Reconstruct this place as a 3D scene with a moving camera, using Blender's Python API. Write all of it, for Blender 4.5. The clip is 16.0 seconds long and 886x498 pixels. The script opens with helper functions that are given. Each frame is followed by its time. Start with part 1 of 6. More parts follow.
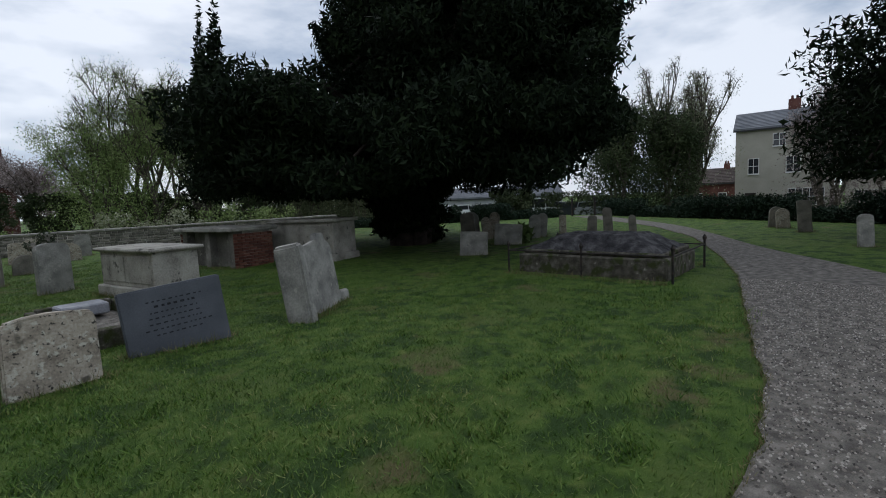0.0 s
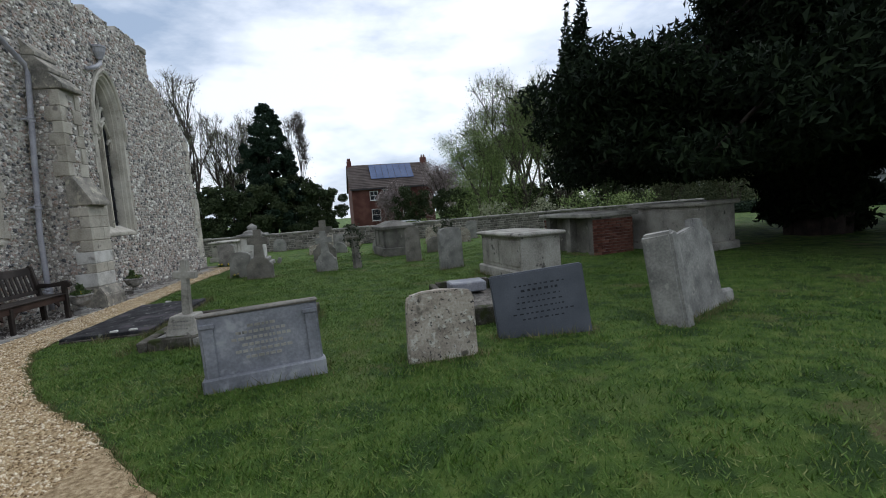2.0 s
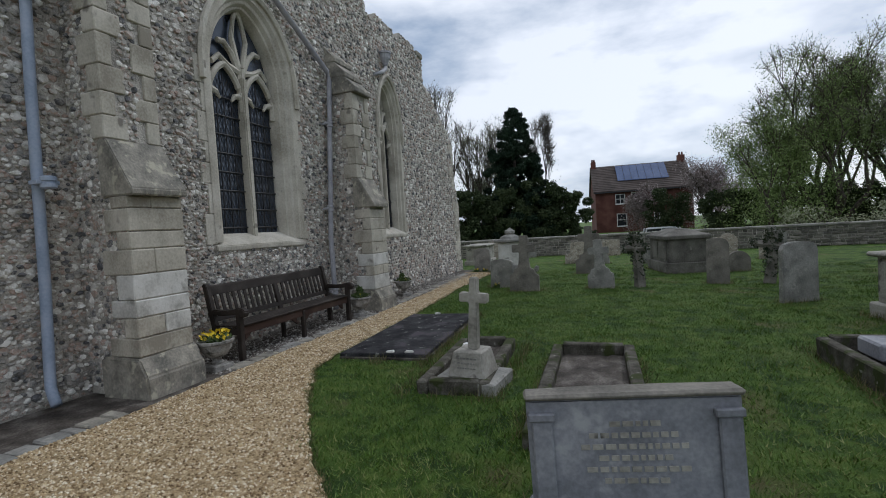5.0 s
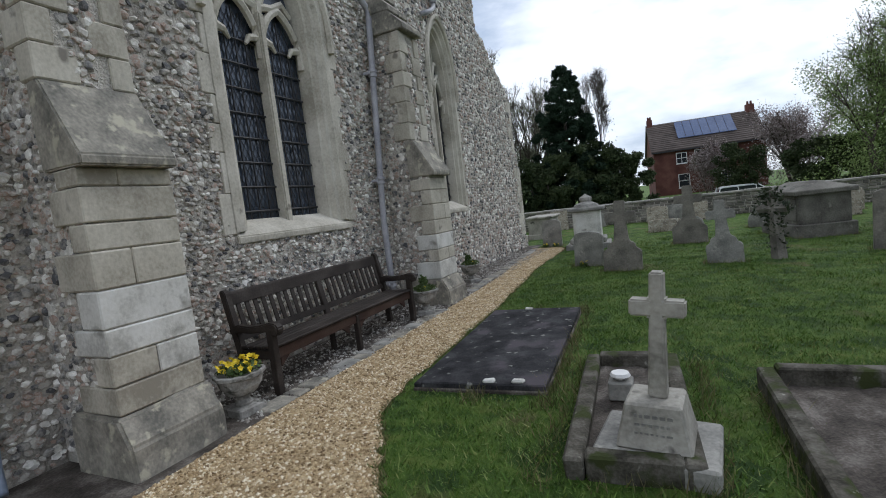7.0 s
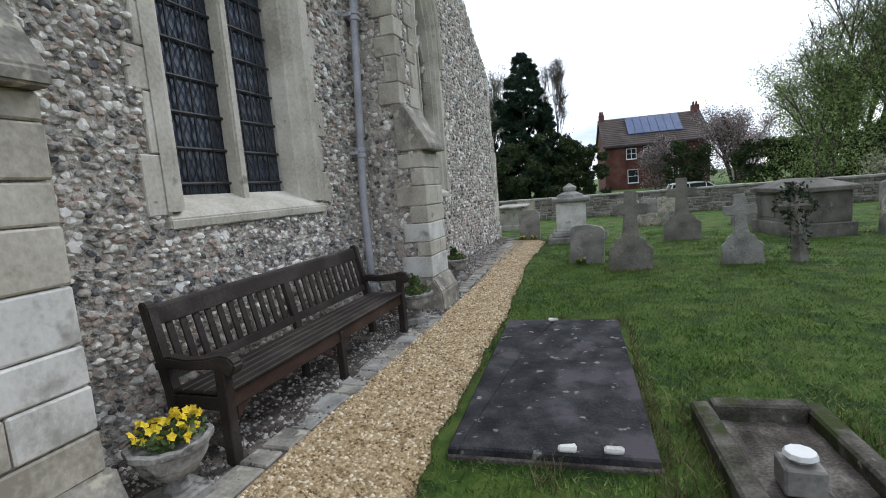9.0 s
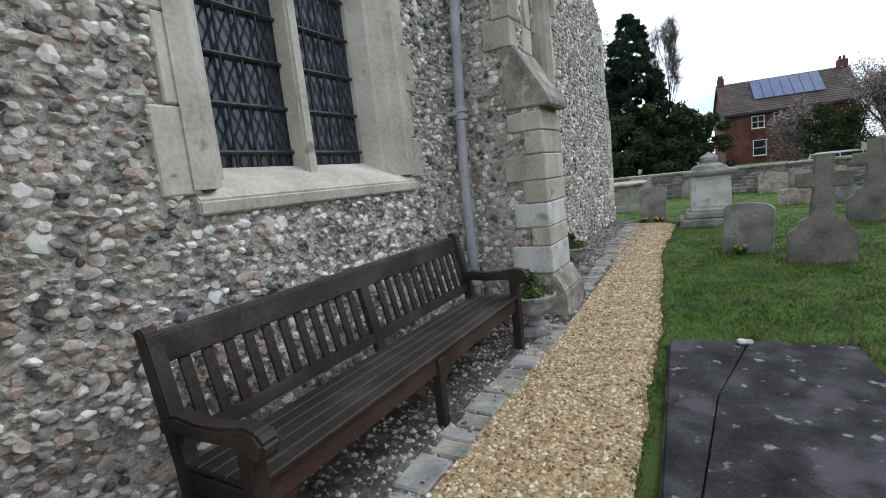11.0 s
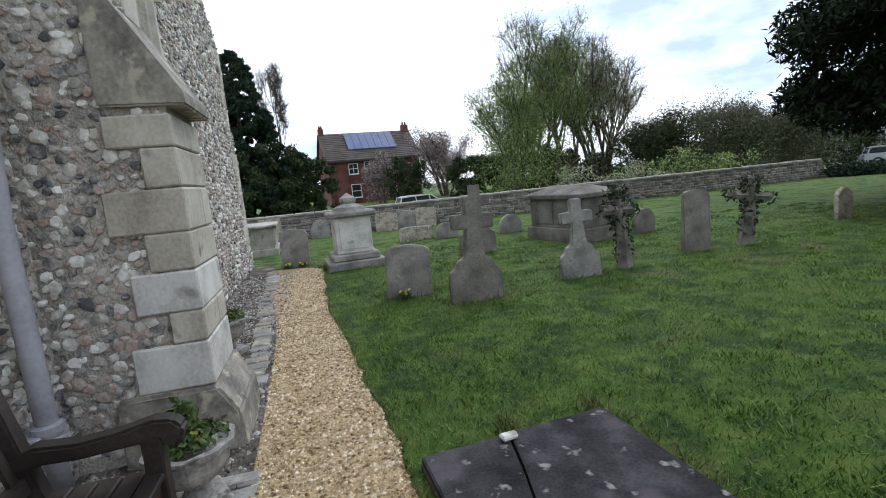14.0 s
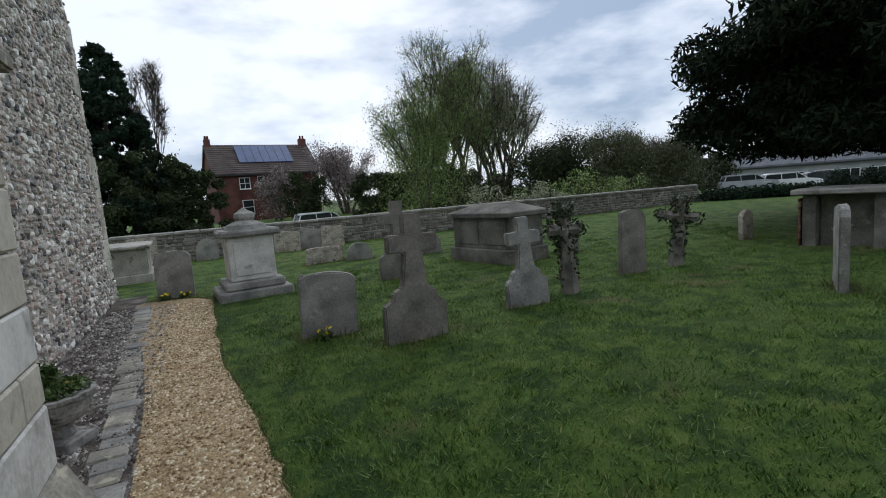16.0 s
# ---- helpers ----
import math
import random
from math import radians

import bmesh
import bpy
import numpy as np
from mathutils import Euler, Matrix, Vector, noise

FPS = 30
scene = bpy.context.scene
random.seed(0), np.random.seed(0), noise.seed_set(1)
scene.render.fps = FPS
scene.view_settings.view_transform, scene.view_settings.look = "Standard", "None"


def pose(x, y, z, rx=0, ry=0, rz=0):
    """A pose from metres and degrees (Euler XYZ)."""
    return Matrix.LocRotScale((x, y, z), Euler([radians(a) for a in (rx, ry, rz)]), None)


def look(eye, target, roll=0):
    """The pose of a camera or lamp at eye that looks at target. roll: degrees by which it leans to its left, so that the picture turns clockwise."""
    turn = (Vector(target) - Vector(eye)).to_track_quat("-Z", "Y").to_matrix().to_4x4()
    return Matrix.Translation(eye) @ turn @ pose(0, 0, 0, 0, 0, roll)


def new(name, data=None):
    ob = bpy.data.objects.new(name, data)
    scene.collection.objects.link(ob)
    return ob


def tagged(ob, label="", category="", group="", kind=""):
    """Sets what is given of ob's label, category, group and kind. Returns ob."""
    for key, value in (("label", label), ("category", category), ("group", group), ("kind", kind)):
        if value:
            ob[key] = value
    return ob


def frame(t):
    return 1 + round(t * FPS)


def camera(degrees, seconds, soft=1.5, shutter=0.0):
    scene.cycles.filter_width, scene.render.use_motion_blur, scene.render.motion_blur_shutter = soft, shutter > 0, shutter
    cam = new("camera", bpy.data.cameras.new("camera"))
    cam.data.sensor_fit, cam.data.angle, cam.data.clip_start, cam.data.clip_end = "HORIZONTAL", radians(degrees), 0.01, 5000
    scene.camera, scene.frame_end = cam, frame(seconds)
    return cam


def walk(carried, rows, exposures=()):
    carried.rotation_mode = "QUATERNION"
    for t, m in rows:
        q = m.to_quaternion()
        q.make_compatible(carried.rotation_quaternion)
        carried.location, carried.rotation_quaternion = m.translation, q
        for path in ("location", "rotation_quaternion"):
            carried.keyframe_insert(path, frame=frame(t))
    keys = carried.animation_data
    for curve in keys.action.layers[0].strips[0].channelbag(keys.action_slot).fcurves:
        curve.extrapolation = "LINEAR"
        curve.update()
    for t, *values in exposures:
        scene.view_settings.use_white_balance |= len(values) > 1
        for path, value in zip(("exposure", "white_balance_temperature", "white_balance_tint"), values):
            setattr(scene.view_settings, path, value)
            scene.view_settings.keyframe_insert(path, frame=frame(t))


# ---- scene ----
cam = camera(86.0, 16.0, soft=1.0)
ROWS = [
    (0.0, 6.283, 0.703, 1.454, -48.16, -5.83, 2.55),
    (0.5, 6.246, 0.778, 1.467, -51.31, -4.78, 1.81),
    (1.0, 6.299, 0.954, 1.442, -37.29, -4.91, 1.79),
    (1.5, 6.429, 1.185, 1.431, -20.86, -3.70, 2.88),
    (2.0, 6.493, 1.405, 1.416, -7.30, -4.83, 4.55),
    (2.5, 6.325, 1.714, 1.434, -6.50, -2.44, 2.42),
    (3.0, 6.110, 2.037, 1.434, -0.34, -2.29, 1.24),
    (3.5, 6.056, 2.379, 1.440, 7.54, -1.76, 5.20),
    (4.0, 5.937, 2.751, 1.485, 15.36, -2.74, 6.59),
    (4.5, 5.638, 3.066, 1.490, 17.70, -3.30, 4.25),
    (5.0, 5.306, 3.335, 1.520, 20.16, -2.39, 3.47),
    (5.2, 5.203, 3.484, 1.502, 24.67, -2.40, 4.92),
    (7.3, 3.899, 5.109, 1.516, 24.73, -5.50, 7.18),
    (7.5, 3.776, 5.214, 1.516, 22.62, -6.15, 6.88),
    (8.0, 3.406, 5.448, 1.520, 19.71, -3.99, 5.02),
    (8.2, 3.301, 5.525, 1.527, 18.56, -5.39, 4.45),
    (10.3, 2.377, 6.658, 1.437, 21.22, -8.10, 4.86),
    (10.5, 2.309, 6.741, 1.423, 27.24, -8.73, 4.88),
    (11.0, 2.214, 7.059, 1.429, 29.50, -8.02, 6.32),
    (11.5, 2.077, 7.270, 1.415, 29.47, -11.32, 4.93),
    (12.0, 1.861, 7.524, 1.434, 20.08, -11.85, 5.00),
    (12.5, 1.757, 7.702, 1.425, 15.70, -13.19, 4.90),
    (13.0, 1.742, 8.029, 1.456, 6.93, -8.77, 7.22),
    (13.5, 1.675, 8.257, 1.455, -3.64, -9.56, 4.00),
    (14.0, 1.521, 8.571, 1.486, -14.94, -8.12, 5.45),
    (14.5, 1.467, 8.783, 1.471, -17.31, -9.37, 4.87),
    (15.0, 1.545, 9.058, 1.466, -18.90, -6.37, 9.45),
    (15.5, 1.537, 9.391, 1.438, -21.83, -7.29, 4.69),
    (16.0, 1.474, 9.702, 1.457, -27.06, -6.90, 4.23),
]
walk(cam, [(t, pose(x, y, z, 90 + pitch, roll, yaw)) for t, x, y, z, yaw, pitch, roll in ROWS],
     [(t, stops, 5900, 10) for t, stops in ((0.0, -0.5), (1.0, -0.42), (2.0, -0.2), (2.5, -0.08), (3.5, -0.16), (4.0, -0.34), (5.0, -0.42), (8.0, 0.1), (10.5, 0.37), (12.5, 0.42), (13.0, 0.6), (13.5, 0.55), (14.0, 0.42), (14.5, 0.44), (15.0, 0.12), (16.0, -0.3))])

# ---------------------------------------------------------------- world and light
world = bpy.data.worlds.new("overcast_sky")
scene.world = world
world.use_nodes = True
wn, wl = world.node_tree.nodes, world.node_tree.links
bg = wn["Background"]
sky = wn.new("ShaderNodeTexSky")
sky.sky_type = "NISHITA"
sky.sun_disc = False
sky.sun_elevation, sky.sun_rotation = radians(38), radians(25)
sky_dim = wn.new("ShaderNodeVectorMath")
sky_dim.operation = "SCALE"
sky_dim.inputs["Scale"].default_value = 0.10
wl.new(sky.outputs[0], sky_dim.inputs[0])
wc = wn.new("ShaderNodeTexCoord")
wm = wn.new("ShaderNodeMapping")
wm.inputs["Scale"].default_value = (1.0, 1.0, 2.6)
wl.new(wc.outputs["Generated"], wm.inputs[0])
cloud = wn.new("ShaderNodeTexNoise")
cloud.inputs["Scale"].default_value = 2.1
cloud.inputs["Detail"].default_value = 7
cloud.inputs["Roughness"].default_value = 0.55
wl.new(wm.outputs[0], cloud.inputs["Vector"])
cover = wn.new("ShaderNodeValToRGB")
cover.color_ramp.elements[0].position, cover.color_ramp.elements[0].color = 0.35, (0.50, 0.60, 0.74, 1)
cover.color_ramp.elements[1].position, cover.color_ramp.elements[1].color = 0.52, (1.34, 1.34, 1.35, 1)
wl.new(cloud.outputs[0], cover.inputs[0])
sky_mix = wn.new("ShaderNodeMix")
sky_mix.data_type = "RGBA"
sky_mix.inputs["Factor"].default_value = 0.85
wl.new(sky_dim.outputs[0], sky_mix.inputs["A"])
wl.new(cover.outputs[0], sky_mix.inputs["B"])
wl.new(sky_mix.outputs["Result"], bg.inputs["Color"])
bg.inputs["Strength"].default_value = 1.0
sun = new("sun", bpy.data.lights.new("sun", "SUN"))
sun.data.energy, sun.data.angle, sun.data.color = 0.9, radians(14), (1.0, 0.95, 0.87)
sun.matrix_world = look((30, 40, 50), (5, 0, 0))

# ---------------------------------------------------------------- materials


def mat(name, colors, scale=6.0, rough=0.85, bump=0.3, fine=60.0, metal=0.0, spec=0.3, island=0.0, spots=None, object_random=0.0, bump_dist=0.01):
    """Two scales of noise over a ramp of colours; island: how far each loose piece has a tone of its own; spots: colour and cover of lichen."""
    m = bpy.data.materials.new(name)
    m.use_nodes = True
    n, l = m.node_tree.nodes, m.node_tree.links
    b = n["Principled BSDF"]
    b.inputs["Metallic"].default_value, b.inputs["Specular IOR Level"].default_value = metal, spec
    co = n.new("ShaderNodeTexCoord")
    big, small = n.new("ShaderNodeTexNoise"), n.new("ShaderNodeTexNoise")
    for t, sc, det in ((big, scale, 5), (small, fine, 4)):
        t.inputs["Scale"].default_value, t.inputs["Detail"].default_value = sc, det
        l.new(co.outputs["Object"], t.inputs["Vector"])
    mixed = n.new("ShaderNodeMath")
    mixed.operation = "MULTIPLY_ADD"
    l.new(small.outputs[0], mixed.inputs[0])
    mixed.inputs[1].default_value = 0.45
    l.new(big.outputs[0], mixed.inputs[2])
    shift = n.new("ShaderNodeMath")
    shift.operation = "SUBTRACT"
    l.new(mixed.outputs[0], shift.inputs[0])
    shift.inputs[1].default_value = 0.225
    value = shift.outputs[0]
    if island or object_random:
        own = n.new("ShaderNodeNewGeometry" if island else "ShaderNodeObjectInfo")
        far = n.new("ShaderNodeMath")
        far.operation = "MULTIPLY_ADD"
        l.new(own.outputs["Random Per Island" if island else "Random"], far.inputs[0])
        far.inputs[1].default_value = island or object_random
        l.new(value, far.inputs[2])
        back = n.new("ShaderNodeMath")
        back.operation = "SUBTRACT"
        l.new(far.outputs[0], back.inputs[0])
        back.inputs[1].default_value = (island or object_random) / 2
        value = back.outputs[0]
    ramp = n.new("ShaderNodeValToRGB")
    e = ramp.color_ramp.elements
    while len(e) < len(colors):
        e.new(0.5)
    lo, hi = (0.08, 0.92) if island else (0.3, 0.7)
    for i, c in enumerate(colors):
        e[i].position = lo + (hi - lo) * i / max(1, len(colors) - 1)
        e[i].color = (*c, 1)
    l.new(value, ramp.inputs[0])
    out = ramp.outputs[0]
    for tint, sc, cover in spots or ():
        s = n.new("ShaderNodeTexNoise")
        s.inputs["Scale"].default_value, s.inputs["Detail"].default_value = sc, 6
        l.new(co.outputs["Object"], s.inputs["Vector"])
        r = n.new("ShaderNodeMapRange")
        r.inputs[1].default_value, r.inputs[2].default_value = 0.94 - cover, 1.02 - cover
        l.new(s.outputs[0], r.inputs[0])
        mx = n.new("ShaderNodeMix")
        mx.data_type = "RGBA"
        l.new(r.outputs[0], mx.inputs["Factor"])
        l.new(out, mx.inputs["A"])
        mx.inputs["B"].default_value = (*tint, 1)
        out = mx.outputs["Result"]
    l.new(out, b.inputs["Base Color"])
    rr = n.new("ShaderNodeMapRange")
    rr.inputs[3].default_value, rr.inputs[4].default_value = max(0.05, rough - 0.12), min(1, rough + 0.12)
    l.new(small.outputs[0], rr.inputs[0])
    l.new(rr.outputs[0], b.inputs["Roughness"])
    if bump:
        bp = n.new("ShaderNodeBump")
        bp.inputs["Strength"].default_value, bp.inputs["Distance"].default_value = bump, bump_dist
        l.new(mixed.outputs[0], bp.inputs["Height"])
        l.new(bp.outputs[0], b.inputs["Normal"])
    return m


M = dict(
    grass=mat("grass_turf", [(0.031, 0.062, 0.008), (0.061, 0.118, 0.014), (0.092, 0.158, 0.022), (0.145, 0.19, 0.04)], 5.0, 0.9, 1.0, 150, spots=[((0.125, 0.115, 0.045), 0.9, 0.34), ((0.030, 0.068, 0.009), 2.2, 0.42), ((0.10, 0.15, 0.03), 0.6, 0.36)], bump_dist=0.06),
    blade=mat("grass_blade", [(0.034, 0.085, 0.009), (0.074, 0.148, 0.017), (0.125, 0.20, 0.032), (0.22, 0.24, 0.08)], 0.8, 0.6, 0, 30, island=0.7),
    straw=mat("dry_grass", [(0.05, 0.08, 0.02), (0.13, 0.13, 0.05), (0.26, 0.21, 0.11)], 3, 0.8, 0, 30, island=0.7),
    gravel=mat("gravel_bed", [(0.22, 0.155, 0.08), (0.42, 0.31, 0.175), (0.62, 0.50, 0.32)], 30, 0.9, 1.0, 150, bump_dist=0.03),
    pebble=mat("gravel_pebble", [(0.15, 0.095, 0.045), (0.42, 0.30, 0.16), (0.60, 0.47, 0.28), (0.84, 0.76, 0.60)], 8, 0.75, 0.2, 60, island=0.9),
    chip=mat("stone_chippings", [(0.06, 0.05, 0.045), (0.17, 0.15, 0.13), (0.33, 0.31, 0.28), (0.58, 0.56, 0.52)], 8, 0.85, 0.2, 60, island=0.9),
    mound=mat("dark_slate_chippings", [(0.012, 0.012, 0.014), (0.035, 0.034, 0.037), (0.09, 0.088, 0.09)], 5, 0.9, 1.0, 45, bump_dist=0.04),
    grey_gravel=mat("grey_gravel", [(0.075, 0.068, 0.06), (0.15, 0.138, 0.122), (0.25, 0.232, 0.205)], 9, 0.9, 1.0, 140, bump_dist=0.03),
    grey_pebble=mat("grey_pebble", [(0.05, 0.046, 0.042), (0.14, 0.128, 0.112), (0.23, 0.205, 0.175), (0.44, 0.41, 0.37)], 8, 0.8, 0.2, 60, island=0.9),
    soil=mat("soil_and_chippings", [(0.03, 0.025, 0.021), (0.085, 0.073, 0.062), (0.20, 0.18, 0.16)], 4, 0.95, 0.9, 60, bump_dist=0.02),
    mortar=mat("lime_mortar", [(0.25, 0.232, 0.205), (0.47, 0.44, 0.39), (0.66, 0.625, 0.56)], 2.2, 0.95, 1.0, 55, bump_dist=0.05),
    flint=mat("flint", [(0.10, 0.10, 0.104), (0.28, 0.27, 0.252), (0.46, 0.435, 0.39), (0.38, 0.27, 0.215), (0.52, 0.495, 0.45), (0.66, 0.635, 0.58), (0.87, 0.85, 0.80)], 9, 0.7, 0.6, 60, island=0.82, spec=0.45),
    flint_part=mat("flint_cobble", [(0.10, 0.10, 0.104), (0.28, 0.27, 0.252), (0.46, 0.435, 0.39), (0.38, 0.27, 0.215), (0.52, 0.495, 0.45), (0.66, 0.635, 0.58), (0.87, 0.85, 0.80)], 9, 0.7, 0.6, 60, object_random=0.52, spec=0.45),
    ashlar=mat("limestone_ashlar", [(0.29, 0.265, 0.215), (0.46, 0.43, 0.36), (0.60, 0.565, 0.485)], 2.6, 0.9, 0.45, 40, object_random=0.25, spots=[((0.23, 0.21, 0.18), 5, 0.32)]),
    white_ash=mat("limewashed_stone", [(0.42, 0.41, 0.38), (0.62, 0.61, 0.57), (0.72, 0.71, 0.68)], 3, 0.9, 0.4, 40, spots=[((0.30, 0.29, 0.26), 4, 0.31)]),
    weathered=mat("weathered_offset_stone", [(0.13, 0.125, 0.11), (0.25, 0.235, 0.20), (0.40, 0.37, 0.31)], 4, 0.95, 0.6, 40, spots=[((0.45, 0.42, 0.33), 9, 0.36)]),
    dress=mat("window_stone", [(0.34, 0.315, 0.26), (0.52, 0.49, 0.42), (0.66, 0.63, 0.555)], 2, 0.85, 0.35, 35, spots=[((0.27, 0.25, 0.21), 5, 0.29)]),
    # blue-grey base colour of the panes carries the sky's reflection
    glass=mat("leaded_glass_sky_tint", [(0.022, 0.029, 0.045), (0.05, 0.064, 0.09)], 3, 0.2, 0.4, 9, spec=0.9),
    lead=mat("lead_and_iron", [(0.015, 0.015, 0.017), (0.045, 0.045, 0.05)], 20, 0.6, 0.2, 60, spec=0.4),
    pipe=mat("blue_grey_pipe_paint", [(0.26, 0.32, 0.42), (0.34, 0.40, 0.51), (0.42, 0.47, 0.56)], 3, 0.45, 0.12, 40),
    pipe_grey=mat("grey_lead_pipe_paint", [(0.26, 0.26, 0.29), (0.36, 0.36, 0.39), (0.44, 0.44, 0.47)], 3, 0.5, 0.12, 40),
    wood=mat("dark_stained_wood", [(0.016, 0.012, 0.010), (0.032, 0.025, 0.021), (0.062, 0.052, 0.046)], 3, 0.62, 0.3, 55, spec=0.25),
    wood_red=mat("dark_red_stained_wood", [(0.025, 0.013, 0.010), (0.045, 0.024, 0.018), (0.07, 0.045, 0.035)], 3, 0.55, 0.3, 55),
    hs_grey=mat("grey_headstone", [(0.15, 0.148, 0.14), (0.25, 0.245, 0.225), (0.37, 0.36, 0.33)], 4, 0.9, 0.5, 45, spots=[((0.36, 0.35, 0.31), 11, 0.33)]),
    hs_dark=mat("dark_brown_headstone", [(0.11, 0.103, 0.09), (0.185, 0.172, 0.148), (0.27, 0.25, 0.215)], 4, 0.92, 0.5, 45, spots=[((0.26, 0.25, 0.21), 10, 0.30)]),
    hs_lichen=mat("lichen_pale_headstone", [(0.22, 0.19, 0.155), (0.36, 0.315, 0.255), (0.50, 0.45, 0.38)], 5, 0.95, 0.7, 40, spots=[((0.55, 0.53, 0.46), 16, 0.38), ((0.045, 0.043, 0.038), 34, 0.345), ((0.12, 0.11, 0.09), 7, 0.33)]),
    hs_blue=mat("blue_grey_marble_headstone", [(0.15, 0.155, 0.17), (0.23, 0.237, 0.262), (0.33, 0.337, 0.36)], 3, 0.75, 0.35, 40, spots=[((0.37, 0.375, 0.39), 6, 0.34)]),
    slate=mat("slate_headstone", [(0.058, 0.064, 0.079), (0.078, 0.086, 0.104), (0.10, 0.108, 0.13)], 3, 0.55, 0.15, 70, spec=0.4),
    letter=mat("cut_letters", [(0.015, 0.016, 0.02), (0.035, 0.037, 0.045)], 30, 0.8, 0, 60),
    kerb=mat("mossy_kerb_stone", [(0.035, 0.033, 0.025), (0.085, 0.078, 0.064), (0.15, 0.142, 0.12)], 7, 0.95, 0.9, 60, spots=[((0.045, 0.055, 0.02), 5, 0.42), ((0.32, 0.31, 0.27), 14, 0.28)], spec=0.15),
    ledger=mat("dark_ledger_slate", [(0.017, 0.017, 0.019), (0.036, 0.036, 0.039), (0.066, 0.066, 0.069)], 5, 0.92, 0.8, 70, spots=[((0.24, 0.24, 0.22), 11, 0.31), ((0.085, 0.076, 0.085), 2.2, 0.38)], spec=0.1),
    rubble=mat("rubble_wall_stone", [(0.09, 0.085, 0.075), (0.19, 0.18, 0.155), (0.33, 0.31, 0.27)], 6, 0.95, 0.8, 30, island=0.7, bump_dist=0.03),
    coping=mat("coping_stone", [(0.16, 0.155, 0.14), (0.28, 0.27, 0.24), (0.40, 0.385, 0.345)], 3, 0.95, 0.5, 30),
    tomb=mat("pale_chest_tomb_stone", [(0.20, 0.19, 0.165), (0.34, 0.325, 0.285), (0.46, 0.44, 0.39)], 2.5, 0.9, 0.45, 35, spots=[((0.10, 0.095, 0.085), 6, 0.33)]),
    tomb_dark=mat("dark_chest_tomb_stone", [(0.07, 0.066, 0.058), (0.135, 0.128, 0.11), (0.21, 0.20, 0.175)], 2.5, 0.92, 0.5, 35, spots=[((0.24, 0.23, 0.20), 8, 0.32)]),
    brick=mat("red_brick", [(0.09, 0.035, 0.026), (0.15, 0.060, 0.042), (0.22, 0.11, 0.08)], 9, 0.9, 0.5, 60, object_random=0.5),
    brick_wall=mat("house_brickwork", [(0.075, 0.030, 0.024), (0.11, 0.046, 0.036), (0.15, 0.070, 0.055)], 1.2, 0.9, 0.4, 14),
    roof=mat("roof_tiles", [(0.05, 0.040, 0.036), (0.078, 0.062, 0.055), (0.105, 0.088, 0.078)], 1.0, 0.85, 0.5, 9),
    slate_roof=mat("slate_roof", [(0.12, 0.13, 0.15), (0.19, 0.20, 0.22)], 1.0, 0.7, 0.3, 9),
    solar=mat("solar_panel", [(0.05, 0.075, 0.16), (0.085, 0.12, 0.23)], 0.6, 0.22, 0, 6, spec=0.7),
    render_wall=mat("pale_rendered_wall", [(0.40, 0.38, 0.32), (0.48, 0.46, 0.40)], 0.8, 0.9, 0.15, 9),
    white=mat("white_paint", [(0.66, 0.66, 0.65), (0.80, 0.80, 0.79)], 3, 0.5, 0.05, 30),
    dark_glass=mat("window_glass", [(0.015, 0.018, 0.022), (0.03, 0.035, 0.042)], 2, 0.1, 0, 10, spec=0.7),
    metal_grey=mat("grey_cladding", [(0.25, 0.26, 0.28), (0.36, 0.37, 0.39)], 1, 0.5, 0.05, 10),
    car_white=mat("white_car_paint", [(0.62, 0.63, 0.65), (0.78, 0.79, 0.80)], 1, 0.2, 0, 10, spec=0.6),
    car_silver=mat("silver_car_paint", [(0.30, 0.32, 0.35), (0.42, 0.44, 0.47)], 1, 0.25, 0, 10, spec=0.6),
    car_dark=mat("dark_car_paint", [(0.02, 0.025, 0.035), (0.04, 0.045, 0.06)], 1, 0.2, 0, 10, spec=0.6),
    tyre=mat("rubber", [(0.012, 0.012, 0.012), (0.025, 0.025, 0.025)], 8, 0.9, 0.2, 40),
    bark=mat("bark", [(0.035, 0.028, 0.022), (0.075, 0.062, 0.05), (0.13, 0.11, 0.09)], 5, 0.95, 0.9, 40, bump_dist=0.03),
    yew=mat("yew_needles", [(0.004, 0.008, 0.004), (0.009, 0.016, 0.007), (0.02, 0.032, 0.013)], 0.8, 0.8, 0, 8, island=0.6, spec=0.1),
    conifer=mat("conifer_needles", [(0.008, 0.017, 0.010), (0.018, 0.034, 0.02), (0.035, 0.055, 0.032)], 0.6, 0.8, 0, 8, island=0.6, spec=0.15),
    leaf=mat("spring_leaves", [(0.09, 0.14, 0.035), (0.18, 0.25, 0.075), (0.32, 0.38, 0.16)], 0.5, 0.7, 0, 8, island=0.6),
    leaf_pale=mat("pale_buds", [(0.16, 0.18, 0.10), (0.27, 0.29, 0.18), (0.40, 0.42, 0.30)], 0.5, 0.8, 0, 8, island=0.6),
    hedge=mat("hedge_leaves", [(0.02, 0.034, 0.015), (0.045, 0.062, 0.026), (0.08, 0.095, 0.045)], 0.5, 0.8, 0, 8, island=0.6, spec=0.15),
    shrub=mat("grey_green_shrub_leaves", [(0.05, 0.065, 0.032), (0.10, 0.115, 0.06), (0.17, 0.18, 0.105)], 0.5, 0.8, 0, 8, island=0.6, spec=0.15),
    blossom=mat("blossom", [(0.13, 0.10, 0.09), (0.27, 0.22, 0.21), (0.42, 0.37, 0.36)], 0.6, 0.85, 0, 8, island=0.6),
